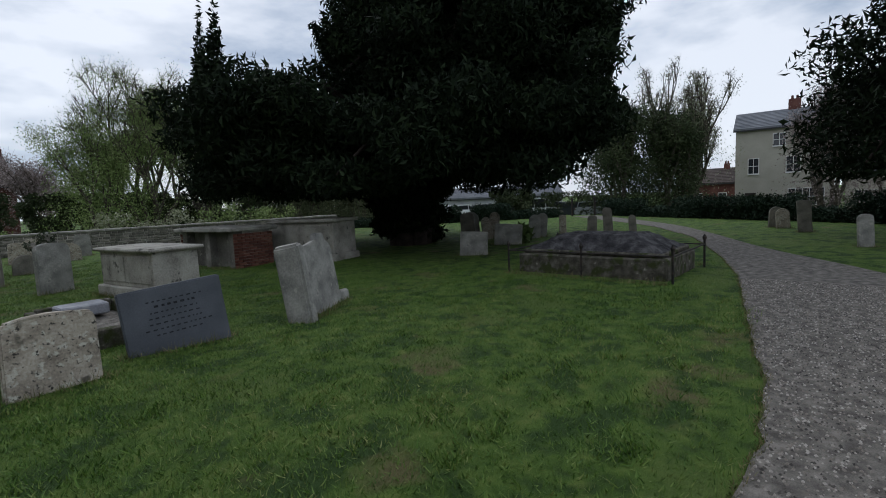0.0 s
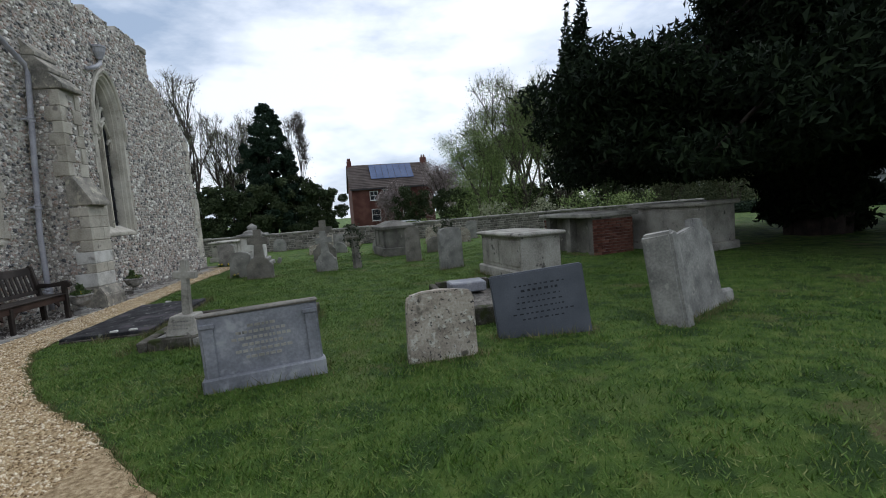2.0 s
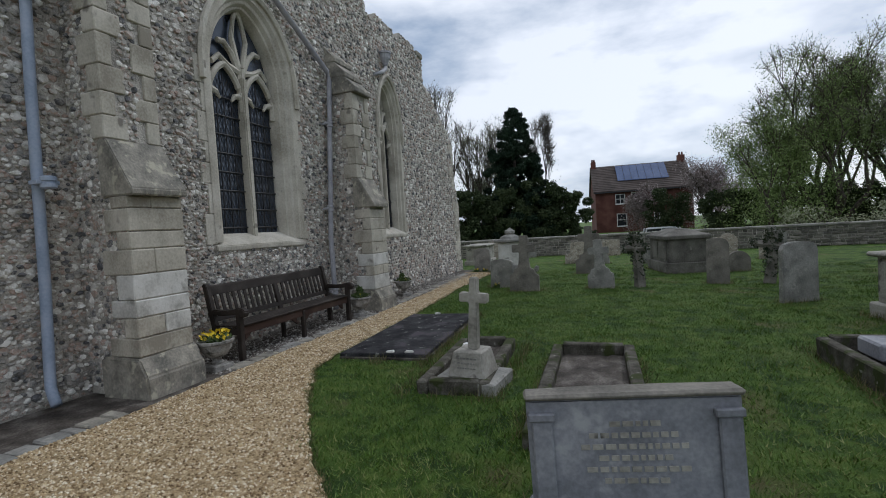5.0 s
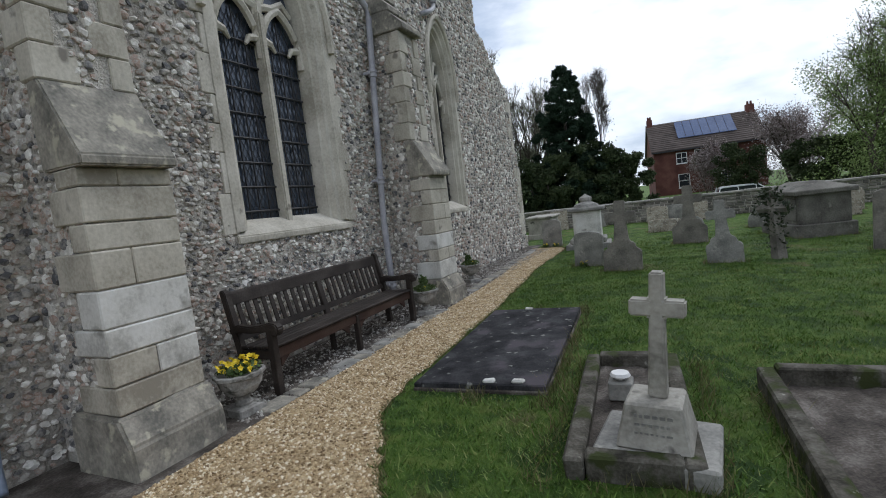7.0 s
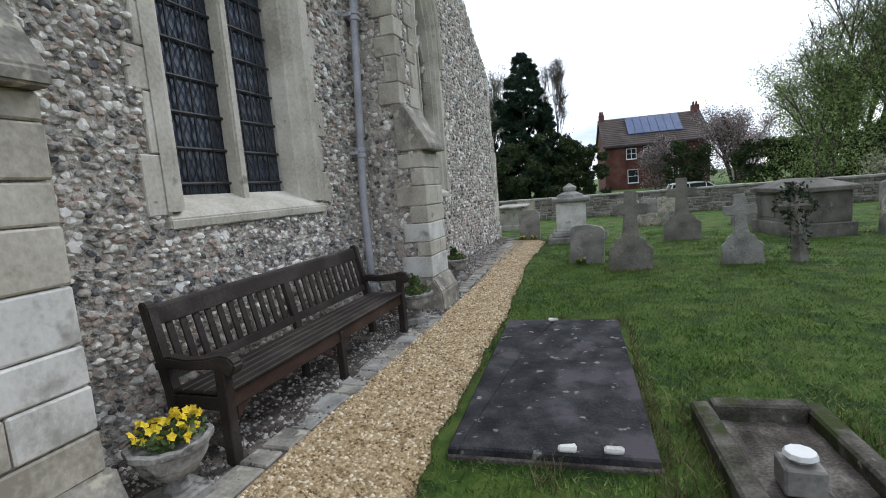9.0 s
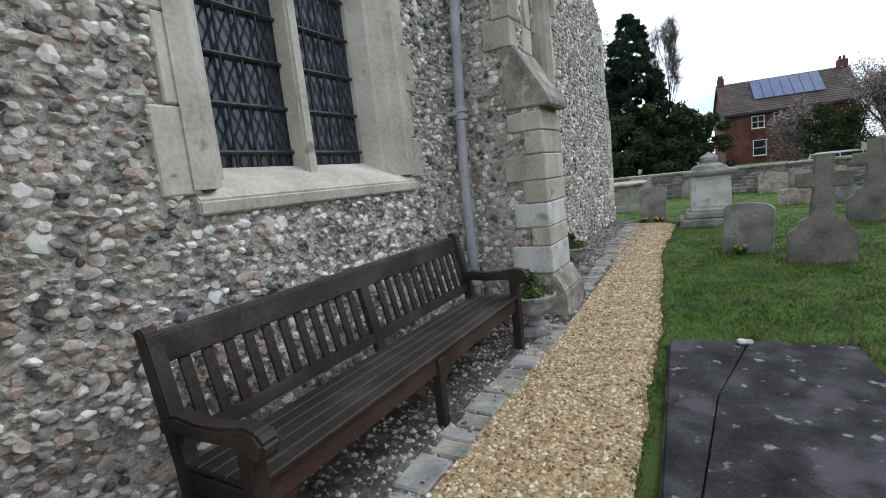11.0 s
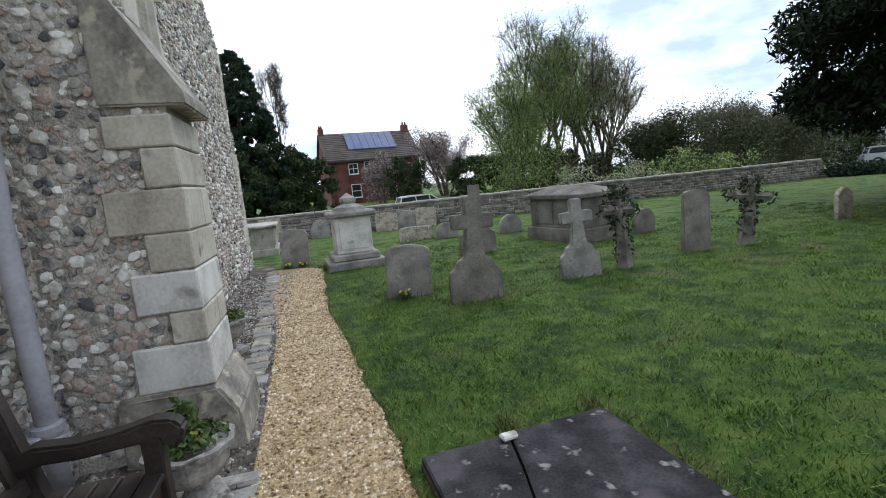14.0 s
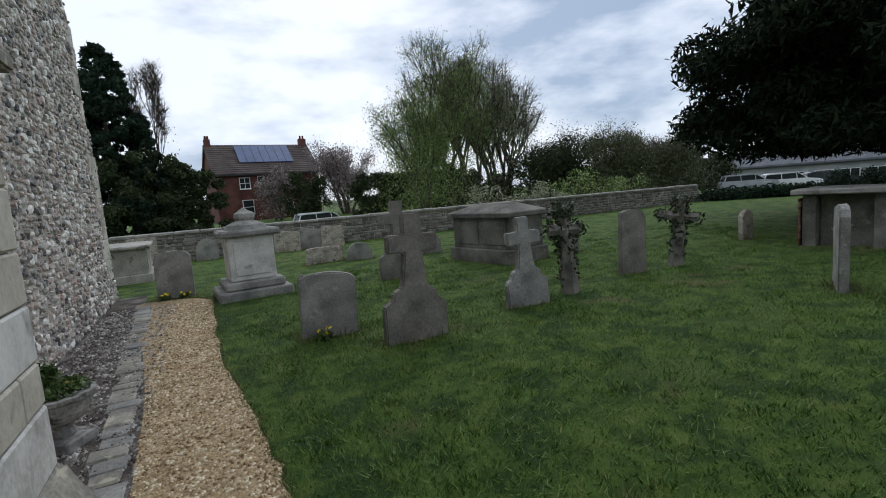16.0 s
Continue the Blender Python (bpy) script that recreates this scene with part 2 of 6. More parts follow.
    ivy=mat("ivy_leaves", [(0.012, 0.022, 0.01), (0.03, 0.045, 0.02), (0.09, 0.10, 0.06)], 2, 0.5, 0, 20, island=0.7),
    yellow=mat("yellow_petals", [(0.62, 0.42, 0.01), (0.80, 0.60, 0.03), (0.85, 0.72, 0.10)], 12, 0.6, 0, 60, island=0.5),
    plant=mat("pot_plant_leaves", [(0.03, 0.06, 0.015), (0.07, 0.11, 0.03), (0.12, 0.16, 0.06)], 9, 0.7, 0, 50, island=0.5),
    urn=mat("cast_stone_urn", [(0.17, 0.165, 0.15), (0.29, 0.28, 0.26), (0.42, 0.41, 0.38)], 9, 0.95, 0.6, 50, spots=[((0.10, 0.10, 0.085), 12, 0.36)]),
    iron=mat("rusty_black_iron", [(0.010, 0.010, 0.010), (0.022, 0.019, 0.017), (0.05, 0.035, 0.027)], 12, 0.7, 0.3, 60),
    bark_dark=mat("dark_yew_bark", [(0.012, 0.009, 0.008), (0.03, 0.022, 0.018), (0.05, 0.038, 0.03)], 5, 0.95, 0.9, 40, bump_dist=0.03),
)

# ---------------------------------------------------------------- mesh helpers


def mesh_object(name, verts, faces, material, parent=None, smooth=False):
    me = bpy.data.meshes.new(name)
    me.from_pydata([tuple(v) for v in verts] if not isinstance(verts, np.ndarray) else verts.tolist(), [], faces if isinstance(faces, list) else faces.tolist())
    me.materials.append(material)
    if smooth:
        me.shade_smooth()
    ob = new(name, me)
    ob.parent = parent
    return ob


def part(name, bm, material, parent=None, label="", smooth=False):
    me = bpy.data.meshes.new(name)
    bmesh.ops.recalc_face_normals(bm, faces=bm.faces)
    bm.to_mesh(me)
    bm.free()
    me.materials.append(material)
    if smooth:
        me.shade_smooth()
    ob = new(name, me)
    ob.parent = parent
    if label:
        tagged(ob, label)
    return ob


def thing(name, m, label, category, group="", kind=""):
    ob = new(name)
    ob.empty_display_size = 0.1
    ob.matrix_world = m
    return tagged(ob, label, category, group, kind)


def box(bm, x0, x1, y0, y1, z0, z1, bevel=0.0):
    v = [bm.verts.new((x, y, z)) for z in (z0, z1) for x, y in ((x0, y0), (x1, y0), (x1, y1), (x0, y1))]
    f = [bm.faces.new([v[i] for i in q]) for q in ((3, 2, 1, 0), (4, 5, 6, 7), (0, 1, 5, 4), (1, 2, 6, 5), (2, 3, 7, 6), (3, 0, 4, 7))]
    if bevel:
        bmesh.ops.bevel(bm, geom=list({e for q in f for e in q.edges}), offset=bevel, segments=1, affect="EDGES")
    return bm


def boxed(*args, **kw):
    return box(bmesh.new(), *args, **kw)


def slab(points, depth, bevel=0.012, axis="y"):
    """A bmesh of an outline (u, z) with a thickness along y (or x), centred."""
    bm = bmesh.new()
    a = [bm.verts.new((u, -depth / 2, z) if axis == "y" else (-depth / 2, u, z)) for u, z in points]
    b = [bm.verts.new((u, depth / 2, z) if axis == "y" else (depth / 2, u, z)) for u, z in points]
    n = len(points)
    bm.faces.new(a)
    bm.faces.new(b[::-1])
    for i in range(n):
        bm.faces.new((a[i], b[i], b[(i + 1) % n], a[(i + 1) % n]))
    bmesh.ops.recalc_face_normals(bm, faces=bm.faces)
    if bevel:
        sharp = [e for e in bm.edges if len(e.link_faces) == 2 and e.calc_face_angle(0) > 0.5]
        bmesh.ops.bevel(bm, geom=sharp, offset=bevel, segments=2, affect="EDGES")
    return bm


def lathe(profile, segments=20, flute=0.0, count=10):
    bm = bmesh.new()
    rings = []
    for r, z in profile:
        rings.append([bm.verts.new((r * (1 + flute * math.cos(count * 2 * math.pi * i / segments)) * math.cos(2 * math.pi * i / segments), r * (1 + flute * math.cos(count * 2 * math.pi * i / segments)) * math.sin(2 * math.pi * i / segments), z)) for i in range(segments)])
    for a, b in zip(rings, rings[1:]):
        for i in range(segments):
            bm.faces.new((a[i], a[(i + 1) % segments], b[(i + 1) % segments], b[i]))
    bm.faces.new(rings[0][::-1])
    bm.faces.new(rings[-1])
    return bm


def tube(bm, points, radii, sides=8, square=False):
    """A swept tube through the points; square: a bar with four sides."""
    points = [Vector(p) for p in points]
    if not hasattr(radii, "__len__"):
        radii = [radii] * len(points)
    n = 4 if square else sides
    rings = []
    for i, p in enumerate(points):
        d = (points[min(i + 1, len(points) - 1)] - points[max(i - 1, 0)]).normalized()
        up = Vector((0, 0, 1)) if abs(d.z) < 0.95 else Vector((1, 0, 0))
        a = d.cross(up).normalized()
        b = a.cross(d).normalized()
        off = math.pi / 4 if square else 0
        rings.append([bm.verts.new(p + radii[i] * (math.cos(off + 2 * math.pi * k / n) * a + math.sin(off + 2 * math.pi * k / n) * b)) for k in range(n)])
    for r, s in zip(rings, rings[1:]):
        for k in range(n):
            bm.faces.new((r[k], r[(k + 1) % n], s[(k + 1) % n], s[k]))
    bm.faces.new(rings[0][::-1])
    bm.faces.new(rings[-1])
    return bm


def worn(bm, amount=0.006, scale=7.0, cuts=0):
    if cuts:
        bmesh.ops.subdivide_edges(bm, edges=[e for e in bm.edges if e.calc_length() > 0.12], cuts=cuts, use_grid_fill=True)
    bm.normal_update()
    for v in bm.verts:
        v.co += v.normal * amount * noise.noise(v.co * scale)
    return bm


def leaves(name, spots, count, size, material, parent, seed, droop=0.0, aspect=1.0):
    """Many small folded leaves round the spots (x, y, z, rx, ry, rz), as one mesh."""
    r = np.random.default_rng(seed)
    spots = np.array(spots, float)
    w = spots[:, 3] * spots[:, 4] * spots[:, 5]
    k = r.choice(len(spots), count, p=w / w.sum())
    d = r.normal(size=(count, 3))
    d /= np.linalg.norm(d, axis=1)[:, None]
    rad = r.uniform(0.2, 1.0, count) ** 0.5 * (1 + 0.10 * r.normal(size=count))
    c = spots[k, :3] + d * spots[k, 3:6] * rad[:, None]
    u = r.normal(size=(count, 3))
    u[:, 2] -= droop
    u /= np.linalg.norm(u, axis=1)[:, None]
    v = np.cross(u, r.normal(size=(count, 3)))
    v /= np.linalg.norm(v, axis=1)[:, None]
    s = size * r.uniform(0.6, 1.4, count)[:, None]
    n = np.cross(u, v)
    if size > 0.04:
        P3 = np.stack([c - u * s * aspect, c + u * s * aspect, c + v * s * 0.95 + n * s * 0.15], 1).reshape(-1, 3)
        return mesh_object(name, P3, np.arange(count * 3).reshape(-1, 3), material, parent)
    P4 = np.stack([c - u * s * aspect, c + v * s * 0.5 + n * s * 0.12, c + u * s * aspect, c - v * s * 0.5 + n * s * 0.12], 1).reshape(-1, 3)
    i = np.arange(count)[:, None] * 4
    return mesh_object(name, P4, np.concatenate([i + [0, 1, 2], i + [0, 2, 3]], 0), material, parent)


def limbs(seed, height, radius, depth=4, spread=0.6, first=0.35, forks=3, rise=0.35, stems=1):
    """Trunk and limbs as (from, to, r0, r1); returns the segments and the tips."""
    r = random.Random(seed)
    out, tips = [], []

    def grow(p, d, length, rad, level):
        steps = 3 if level < 2 else 2
        q = p
        for i in range(steps):
            d2 = (d + Vector((r.uniform(-1, 1), r.uniform(-1, 1), r.uniform(-0.3, 0.8))) * 0.16).normalized()
            nxt = q + d2 * (length / steps)
            out.append((q, nxt, rad * (1 - 0.3 * i / steps), rad * (1 - 0.3 * (i + 1) / steps)))
            q, d = nxt, d2
        if level >= depth:
            tips.append(q)
            return
        for i in range(forks + (1 if level == 0 else 0)):
            a = r.uniform(0, 2 * math.pi)
            side = Vector((math.cos(a), math.sin(a), rise * r.uniform(0.2, 1.4)))
            grow(q, (d * (1 - spread * 0.6) + side * spread).normalized(), length * r.uniform(0.55, 0.85), rad * 0.62, level + 1)

    if stems == 1:
        grow(Vector((0, 0, -0.2)), Vector((0, 0, 1)), height * first, radius, 0)
    for i in range(stems if stems > 1 else 0):
        a = 6.283 * (i + r.uniform(-0.3, 0.3)) / stems
        lean = r.uniform(0.1, 0.75)
        grow(Vector((0.2 * math.cos(a), 0.2 * math.sin(a), -0.2)), Vector((lean * math.cos(a), lean * math.sin(a), 1)).normalized(), height * first * r.uniform(0.8, 1.5), radius * r.uniform(0.4, 0.65), 1)
    return out, tips


def limb_mesh(name, segs, material, parent, least=0.0):
    V, F = [], []
    for a, b, r0, r1 in segs:
        d = (b - a).normalized()
        x = d.orthogonal().normalized()
        y = d.cross(x)
        n = 6 if r0 > 0.05 else 3
        k = len(V)
        for p, r in ((a, max(r0, least)), (b, max(r1, least * 0.8))):
            V += [p + r * (math.cos(2 * math.pi * i / n) * x + math.sin(2 * math.pi * i / n) * y) for i in range(n)]
        F += [(k + i, k + (i + 1) % n, k + n + (i + 1) % n, k + n + i) for i in range(n)]
    return mesh_object(name, V, F, material, parent, smooth=True)

# ---------------------------------------------------------------- ground, path
INNER = [(0.55, 18.75), (1.15, 18.55), (1.45, 17.9), (1.47, 15), (1.6, 13.3), (1.72, 12), (1.8, 10.8), (1.85, 9.5), (1.93, 8.1), (2.3, 7.35), (2.7, 6.75), (3.45, 5.8), (4.2, 5.1), (4.9, 4.3), (6, 2.95), (7.2, 1.75), (8.5, 1.15), (10, 1.2), (11.4, 1.48), (13, 1.82), (15.7, 2.42), (19.5, 3.7), (23.2, 5.34), (28, 8.5), (35.8, 15.6)]
OUTER = [(37.2, 14.6), (29, 7.8), (24.5, 5.0), (19.6, 2.53), (16.3, 0.47), (13.9, -0.24), (10.5, -1.0), (8.5, -1.2), (6.3, -1.0), (4.2, 0.3), (2.6, 1.9), (1.6, 3.2), (1.02, 4.7), (1.06, 6.3), (1.03, 8), (1.0, 11), (0.93, 13.6), (0.75, 15.5), (0.52, 17), (0.4, 18.6)]


def inside(poly, x, y):
    x, y = np.asarray(x, float), np.asarray(y, float)
    hit = np.zeros(x.shape, bool)
    for (x0, y0), (x1, y1) in zip(poly, poly[1:] + poly[:1]):
        cross = ((y0 > y) != (y1 > y)) & (x < (x1 - x0) * (y - y0) / ((y1 - y0) or 1e-9) + x0)
        hit ^= cross
    return hit


def smooth_line(pts, n=4):
    out = []
    for i in range(len(pts) - 1):
        p = [Vector(pts[max(0, min(len(pts) - 1, i + k))]) for k in (-1, 0, 1, 2)]
        for s in range(n):
            t = s / n
            out.append(tuple(0.5 * (2 * p[1] + (p[2] - p[0]) * t + (2 * p[0] - 5 * p[1] + 4 * p[2] - p[3]) * t * t + (3 * p[1] - p[0] - 3 * p[2] + p[3]) * t ** 3)))
    return out + [tuple(pts[-1])]


def fall(x, y):
    """The land falls away gently beyond the churchyard's eastern wall and northern wall."""
    d = np.maximum(0, np.maximum(x - 38, 0) * 0.08) + np.maximum(y - 60, 0) * 0.01
    return -np.minimum(d, 1.4)


gx = np.unique(np.concatenate([np.linspace(-900, -40, 9), np.linspace(-40, 60, 51), np.linspace(60, 900, 9)]))
gy = gx + 10
GX, GY = np.meshgrid(gx, gy)
GZ = fall(GX, GY)
nx = len(gx)
quads = [(j * nx + i, j * nx + i + 1, (j + 1) * nx + i + 1, (j + 1) * nx + i) for j in range(len(gy) - 1) for i in range(nx - 1)]
ground = mesh_object("ground", np.c_[GX.ravel(), GY.ravel(), GZ.ravel()], quads, M["grass"], smooth=True)
tagged(ground, "mown green churchyard lawn with worn brownish patches", "lawn", kind="structure")

ragged = random.Random(3)
inner_line = [(x + ragged.uniform(-0.03, 0.03), y + ragged.uniform(-0.03, 0.03)) for x, y in smooth_line(INNER, 7)]
outer_line = smooth_line(OUTER, 4)


def sheet(name, poly, z, material, label, category):
    bm = bmesh.new()
    bm.faces.new([bm.verts.new((x, y, z)) for x, y in poly])
    bmesh.ops.triangulate(bm, faces=bm.faces)
    ob = part(name, bm, material)
    if ob.data.polygons[0].normal.z < 0:
        ob.data.flip_normals()
    return tagged(ob, label, category, kind="structure")


SPLIT_IN, SPLIT_OUT = 15 * 7, 7 * 4
GOLD = inner_line[: SPLIT_IN + 1] + outer_line[SPLIT_OUT:]
GREY = inner_line[SPLIT_IN:] + outer_line[: SPLIT_OUT + 1]
sheet("path_gravel", GOLD, 0.012, M["gravel"], "golden pea gravel footpath along the church wall", "path")
sheet("path_drive", GREY, 0.012, M["grey_gravel"], "grey gravel path curving across the lawn", "path")
sheet("pavement_apron", [(-0.2, -9), (1.1, -9), (1.1, 4.6), (1.12, 8), (1.1, 11), (1.0, 13.6), (0.8, 16), (0.5, 18.7), (0.45, 19.6), (-0.2, 19.6)], 0.006, M["soil"], "strip of soil, chippings and old stones at the wall's foot", "apron")

# pebbles on the path
r = np.random.default_rng(5)
N = 120000
px, py = r.uniform(0.9, 4.5, N), 4.2 + 14 * r.uniform(0, 1, N) ** 1.15
keep = inside(GOLD, px, py)
px, py = px[keep], py[keep]
N = len(px)
s = r.uniform(0.006, 0.0155, N)
ang = r.uniform(0, 6.28, N)
ring = np.stack([np.stack([px + s * 1.25 * np.cos(ang + k * 1.571) * (1 + 0.4 * r.uniform(-1, 1, N)), py + s * np.sin(ang + k * 1.571) * (1 + 0.4 * r.uniform(-1, 1, N)), np.full(N, 0.010)], 1) for k in range(4)] + [np.stack([px, py, 0.012 + s * 0.8], 1)], 1).reshape(-1, 3)
i = np.arange(N)[:, None] * 5
pebbles = mesh_object("pebbles", ring, np.concatenate([i + [k, (k + 1) % 4, 4] for k in range(4)], 0), M["pebble"])
tagged(pebbles, "loose golden and cream pebbles on the footpath", "gravel", kind="stuff")

# pebbles on the grey drive
N = 60000
px, py = r.uniform(5.5, 15, N), r.uniform(-1.3, 3.5, N)
keep = inside(GREY, px, py) | inside(GOLD, px, py)
px, py = px[keep], py[keep]
N = len(px)
s = r.uniform(0.006, 0.014, N)
ang = r.uniform(0, 6.28, N)
ring = np.stack([np.stack([px + s * 1.25 * np.cos(ang + k * 1.571), py + s * np.sin(ang + k * 1.571), np.full(N, 0.010)], 1) for k in range(4)] + [np.stack([px, py, 0.012 + s * 0.8], 1)], 1).reshape(-1, 3)
i = np.arange(N)[:, None] * 5
drive_pebbles = mesh_object("drive_pebbles", ring, np.concatenate([i + [k, (k + 1) % 4, 4] for k in range(4)], 0), M["grey_pebble"])
tagged(drive_pebbles, "loose grey pebbles on the curving drive", "gravel", kind="stuff")

# chippings on the apron
N = 9000
qx, qy = r.uniform(0.05, 0.98, N), r.uniform(7.5, 18.3, N)
s = r.uniform(0.006, 0.022, N) * r.uniform(0.6, 1.2, N)
ang = r.uniform(0, 6.28, N)
ring = np.stack([np.stack([qx + s * 1.3 * np.cos(ang + k * 1.571) * (1 + 0.4 * r.uniform(-1, 1, N)), qy + s * np.sin(ang + k * 1.571) * (1 + 0.4 * r.uniform(-1, 1, N)), np.full(N, 0.004)], 1) for k in range(4)] + [np.stack([qx, qy, 0.008 + s * 0.9], 1)], 1).reshape(-1, 3)
i = np.arange(N)[:, None] * 5
chips = mesh_object("chippings", ring, np.concatenate([i + [k, (k + 1) % 4, 4] for k in range(4)], 0), M["chip"])
tagged(chips, "loose grey and white chippings under the bench", "gravel", kind="stuff")

# grass blades on the lawn near the path
N = 520000
d = 0.2 + 11 * r.uniform(0, 1, N) ** 0.85
a = r.uniform(0, 6.28, N)
k = r.integers(0, 9, N)
sx = np.array([6.2, 6.2, 6.0, 5.4, 4.2, 3.4, 2.5, 2.2, 2.2])[k]
sy = np.array([1.5, 3.0, 4.5, 5.5, 6.5, 8.0, 10.0, 11.5, 13.0])[k]
bx, by = sx + d * np.cos(a), sy + d * np.sin(a)
keep = ~inside(GOLD, bx, by) & ~inside(GREY, bx, by) & (bx > 1.35) & (by > -3)
for x0, x1, y0, y1 in ((1.9, 3.1, 8.34, 10.9), (3.45, 4.1, 7.4, 9.0), (4.62, 5.42, 6.5, 8.75), (7.25, 8.25, 6.95, 9.1)):
    keep &= ~((bx > x0) & (bx < x1) & (by > y0) & (by < y1))
bx, by = bx[keep], by[keep]
N = len(bx)
h, w, a = r.uniform(0.012, 0.038, N), r.uniform(0.002, 0.005, N), r.uniform(0, 6.28, N)
lx, ly = r.normal(0, 0.022, N), r.normal(0, 0.022, N)
tri = np.stack([np.stack([bx - w * np.cos(a), by - w * np.sin(a), np.zeros(N)], 1), np.stack([bx + w * np.cos(a), by + w * np.sin(a), np.zeros(N)], 1), np.stack([bx + lx, by + ly, h], 1)], 1).reshape(-1, 3)
lawn = mesh_object("grass", tri, np.arange(N * 3).reshape(-1, 3), M["blade"])
tagged(lawn, "short mown grass blades of the churchyard lawn", "grass", kind="stuff")

# ---------------------------------------------------------------- church wall
BAY = 4.9
WINDOWS = [(9.48 - BAY, 0.88), (9.48, 0.88), (14.25, 0.57)]  # middle along the wall, breadth
TALL = 1.085


def lifted(z):
    return 1.5 + (z - 1.5) * TALL


def arch(half, foot, spring, rise, n=10):
    """A pointed arch as (u, z), from the left foot round to the right foot."""
    R = (half * half + rise * rise) / (2 * half)
    top = math.asin(min(1, rise / R))
    left = [(R - half - R * math.cos(top * i / n), spring + R * math.sin(top * i / n)) for i in range(n + 1)]
    return [(-half, foot)] + left + [(-u, z) for u, z in left[-2::-1]] + [(half, foot)]


def wall_outline():
    pts = [(-12.0, -0.3), (-12.0, 6.67)]
    rr = random.Random(8)
    y = -11.0
    while y < 15.6:
        z = 6.64 + rr.uniform(-0.05, 0.05)
        pts += [(y, z), (y + 0.02, z + 0.22), (y + 0.95, z + 0.2 + rr.uniform(-0.04, 0.04)), (y + 0.97, z + rr.uniform(-0.03, 0.03))]
        y += 1.38
    return pts + [(16.74, 6.7), (16.78, 5.9), (17.3, 5.72), (17.7, 5.35), (18.3, 5.02), (18.9, 4.68), (19.12, 4.5), (19.15, 3.45), (19.3, 2.9), (19.47, 2.45), (19.48, 0.4), (19.62, 0.3), (19.62, -0.3)]


def pierced(name, outline, holes, x0, x1, material):
    """A wall between x0 (front) and x1 (back), with openings through it."""
    bm = bmesh.new()
    loops = []
    for loop in (outline, *holes):
        v = [bm.verts.new((x0, y, z)) for y, z in loop]
        loops.append([bm.edges.new((v[i], v[(i + 1) % len(v)])) for i in range(len(v))])
    bmesh.ops.triangle_fill(bm, use_beauty=True, use_dissolve=False, edges=[e for l in loops for e in l], normal=(1, 0, 0))
    faces = list(bm.faces)
    made = bmesh.ops.extrude_face_region(bm, geom=faces)["geom"]
    for v in made:
        if isinstance(v, bmesh.types.BMVert):
            v.co.x = x1
    return part(name, bm, material)


HOLE = arch(1.07, 1.5, 3.85, 1.2)
church = pierced("wall_church", wall_outline(), [[(y + u * k, lifted(z)) for u, z in HOLE] for y, k in WINDOWS], 0.0, -0.8, M["mortar"])
tagged(church, "tall medieval church wall of grey and brown flint in lime mortar", "wall", kind="structure")
back = part("wall_inner", boxed(-1.6, -0.95, -12, 19, -0.3, 6.2), M["mortar"])
tagged(back, "plain dark inner face of the church wall", "wall", kind="structure")
end = part("wall_end", boxed(-9, -0.82, 18.7, 19.3, -0.3, 4.0), M["mortar"])
tagged(end, "plain flint end wall of the church", "wall", kind="structure")


def flint_field(us, vs, clear, pitch_u, pitch_v, place, seed, size=(0.026, 0.052), proud=(0.012, 0.035)):
    """Rows of knapped flints on a flat face; place(u, v, w) gives the world point. Returns verts (n, 13, 3)."""
    r = np.random.default_rng(seed)
    U, V = np.meshgrid(np.arange(us[0], us[1], pitch_u), np.arange(vs[0], vs[1], pitch_v))
    U = U + (np.arange(U.shape[0]) % 2)[:, None] * pitch_u / 2
    U, V = (U + r.uniform(-0.3, 0.3, U.shape) * pitch_u).ravel(), (V + r.uniform(-0.28, 0.28, V.shape) * pitch_v).ravel()
    k = clear(U, V)
    U, V = U[k], V[k]
    n = len(U)
    a = r.uniform(size[0], size[1], n) * r.uniform(0.7, 1.35, n)
    b = a * r.uniform(0.5, 0.95, n)
    p = r.uniform(proud[0], proud[1], n)
    tilt = r.normal(0, 0.35, n)
    out = np.empty((n, 13, 3))
    for i in range(13):
        if i < 12:
            t = (i % 6) * math.pi / 3 + r.uniform(-0.3, 0.3, n)
            f = (1.0 if i < 6 else 0.72) * r.uniform(0.8, 1.15, n)
            du, dv = a * f * np.cos(t), b * f * np.sin(t)
            w = np.full(n, -0.006) if i < 6 else p * r.uniform(0.55, 1.0, n)
        else:
            du, dv, w = r.normal(0, 0.008, n), r.normal(0, 0.006, n), p * r.uniform(0.8, 1.25, n)
        out[:, i] = place(U + du * np.cos(tilt) - dv * np.sin(tilt), V + du * np.sin(tilt) + dv * np.cos(tilt), w)
    return out


FLINT_FACES = [(i, (i + 1) % 6, 6 + (i + 1) % 6, 6 + i) for i in range(6)] + [(6 + i, 6 + (i + 1) % 6, 12) for i in range(6)]


def flint_mesh(name, packs, material, parent):
    P = np.concatenate(packs, 0)
    base = (np.arange(len(P)) * 13)[:, None]
    q = np.concatenate([base + np.array(f) for f in FLINT_FACES[:6]], 0).tolist()
    t = np.concatenate([base + np.array(f) for f in FLINT_FACES[6:]], 0).tolist()
    return mesh_object(name, P.reshape(-1, 3), q + t, material, parent)


OUTLINE = wall_outline()


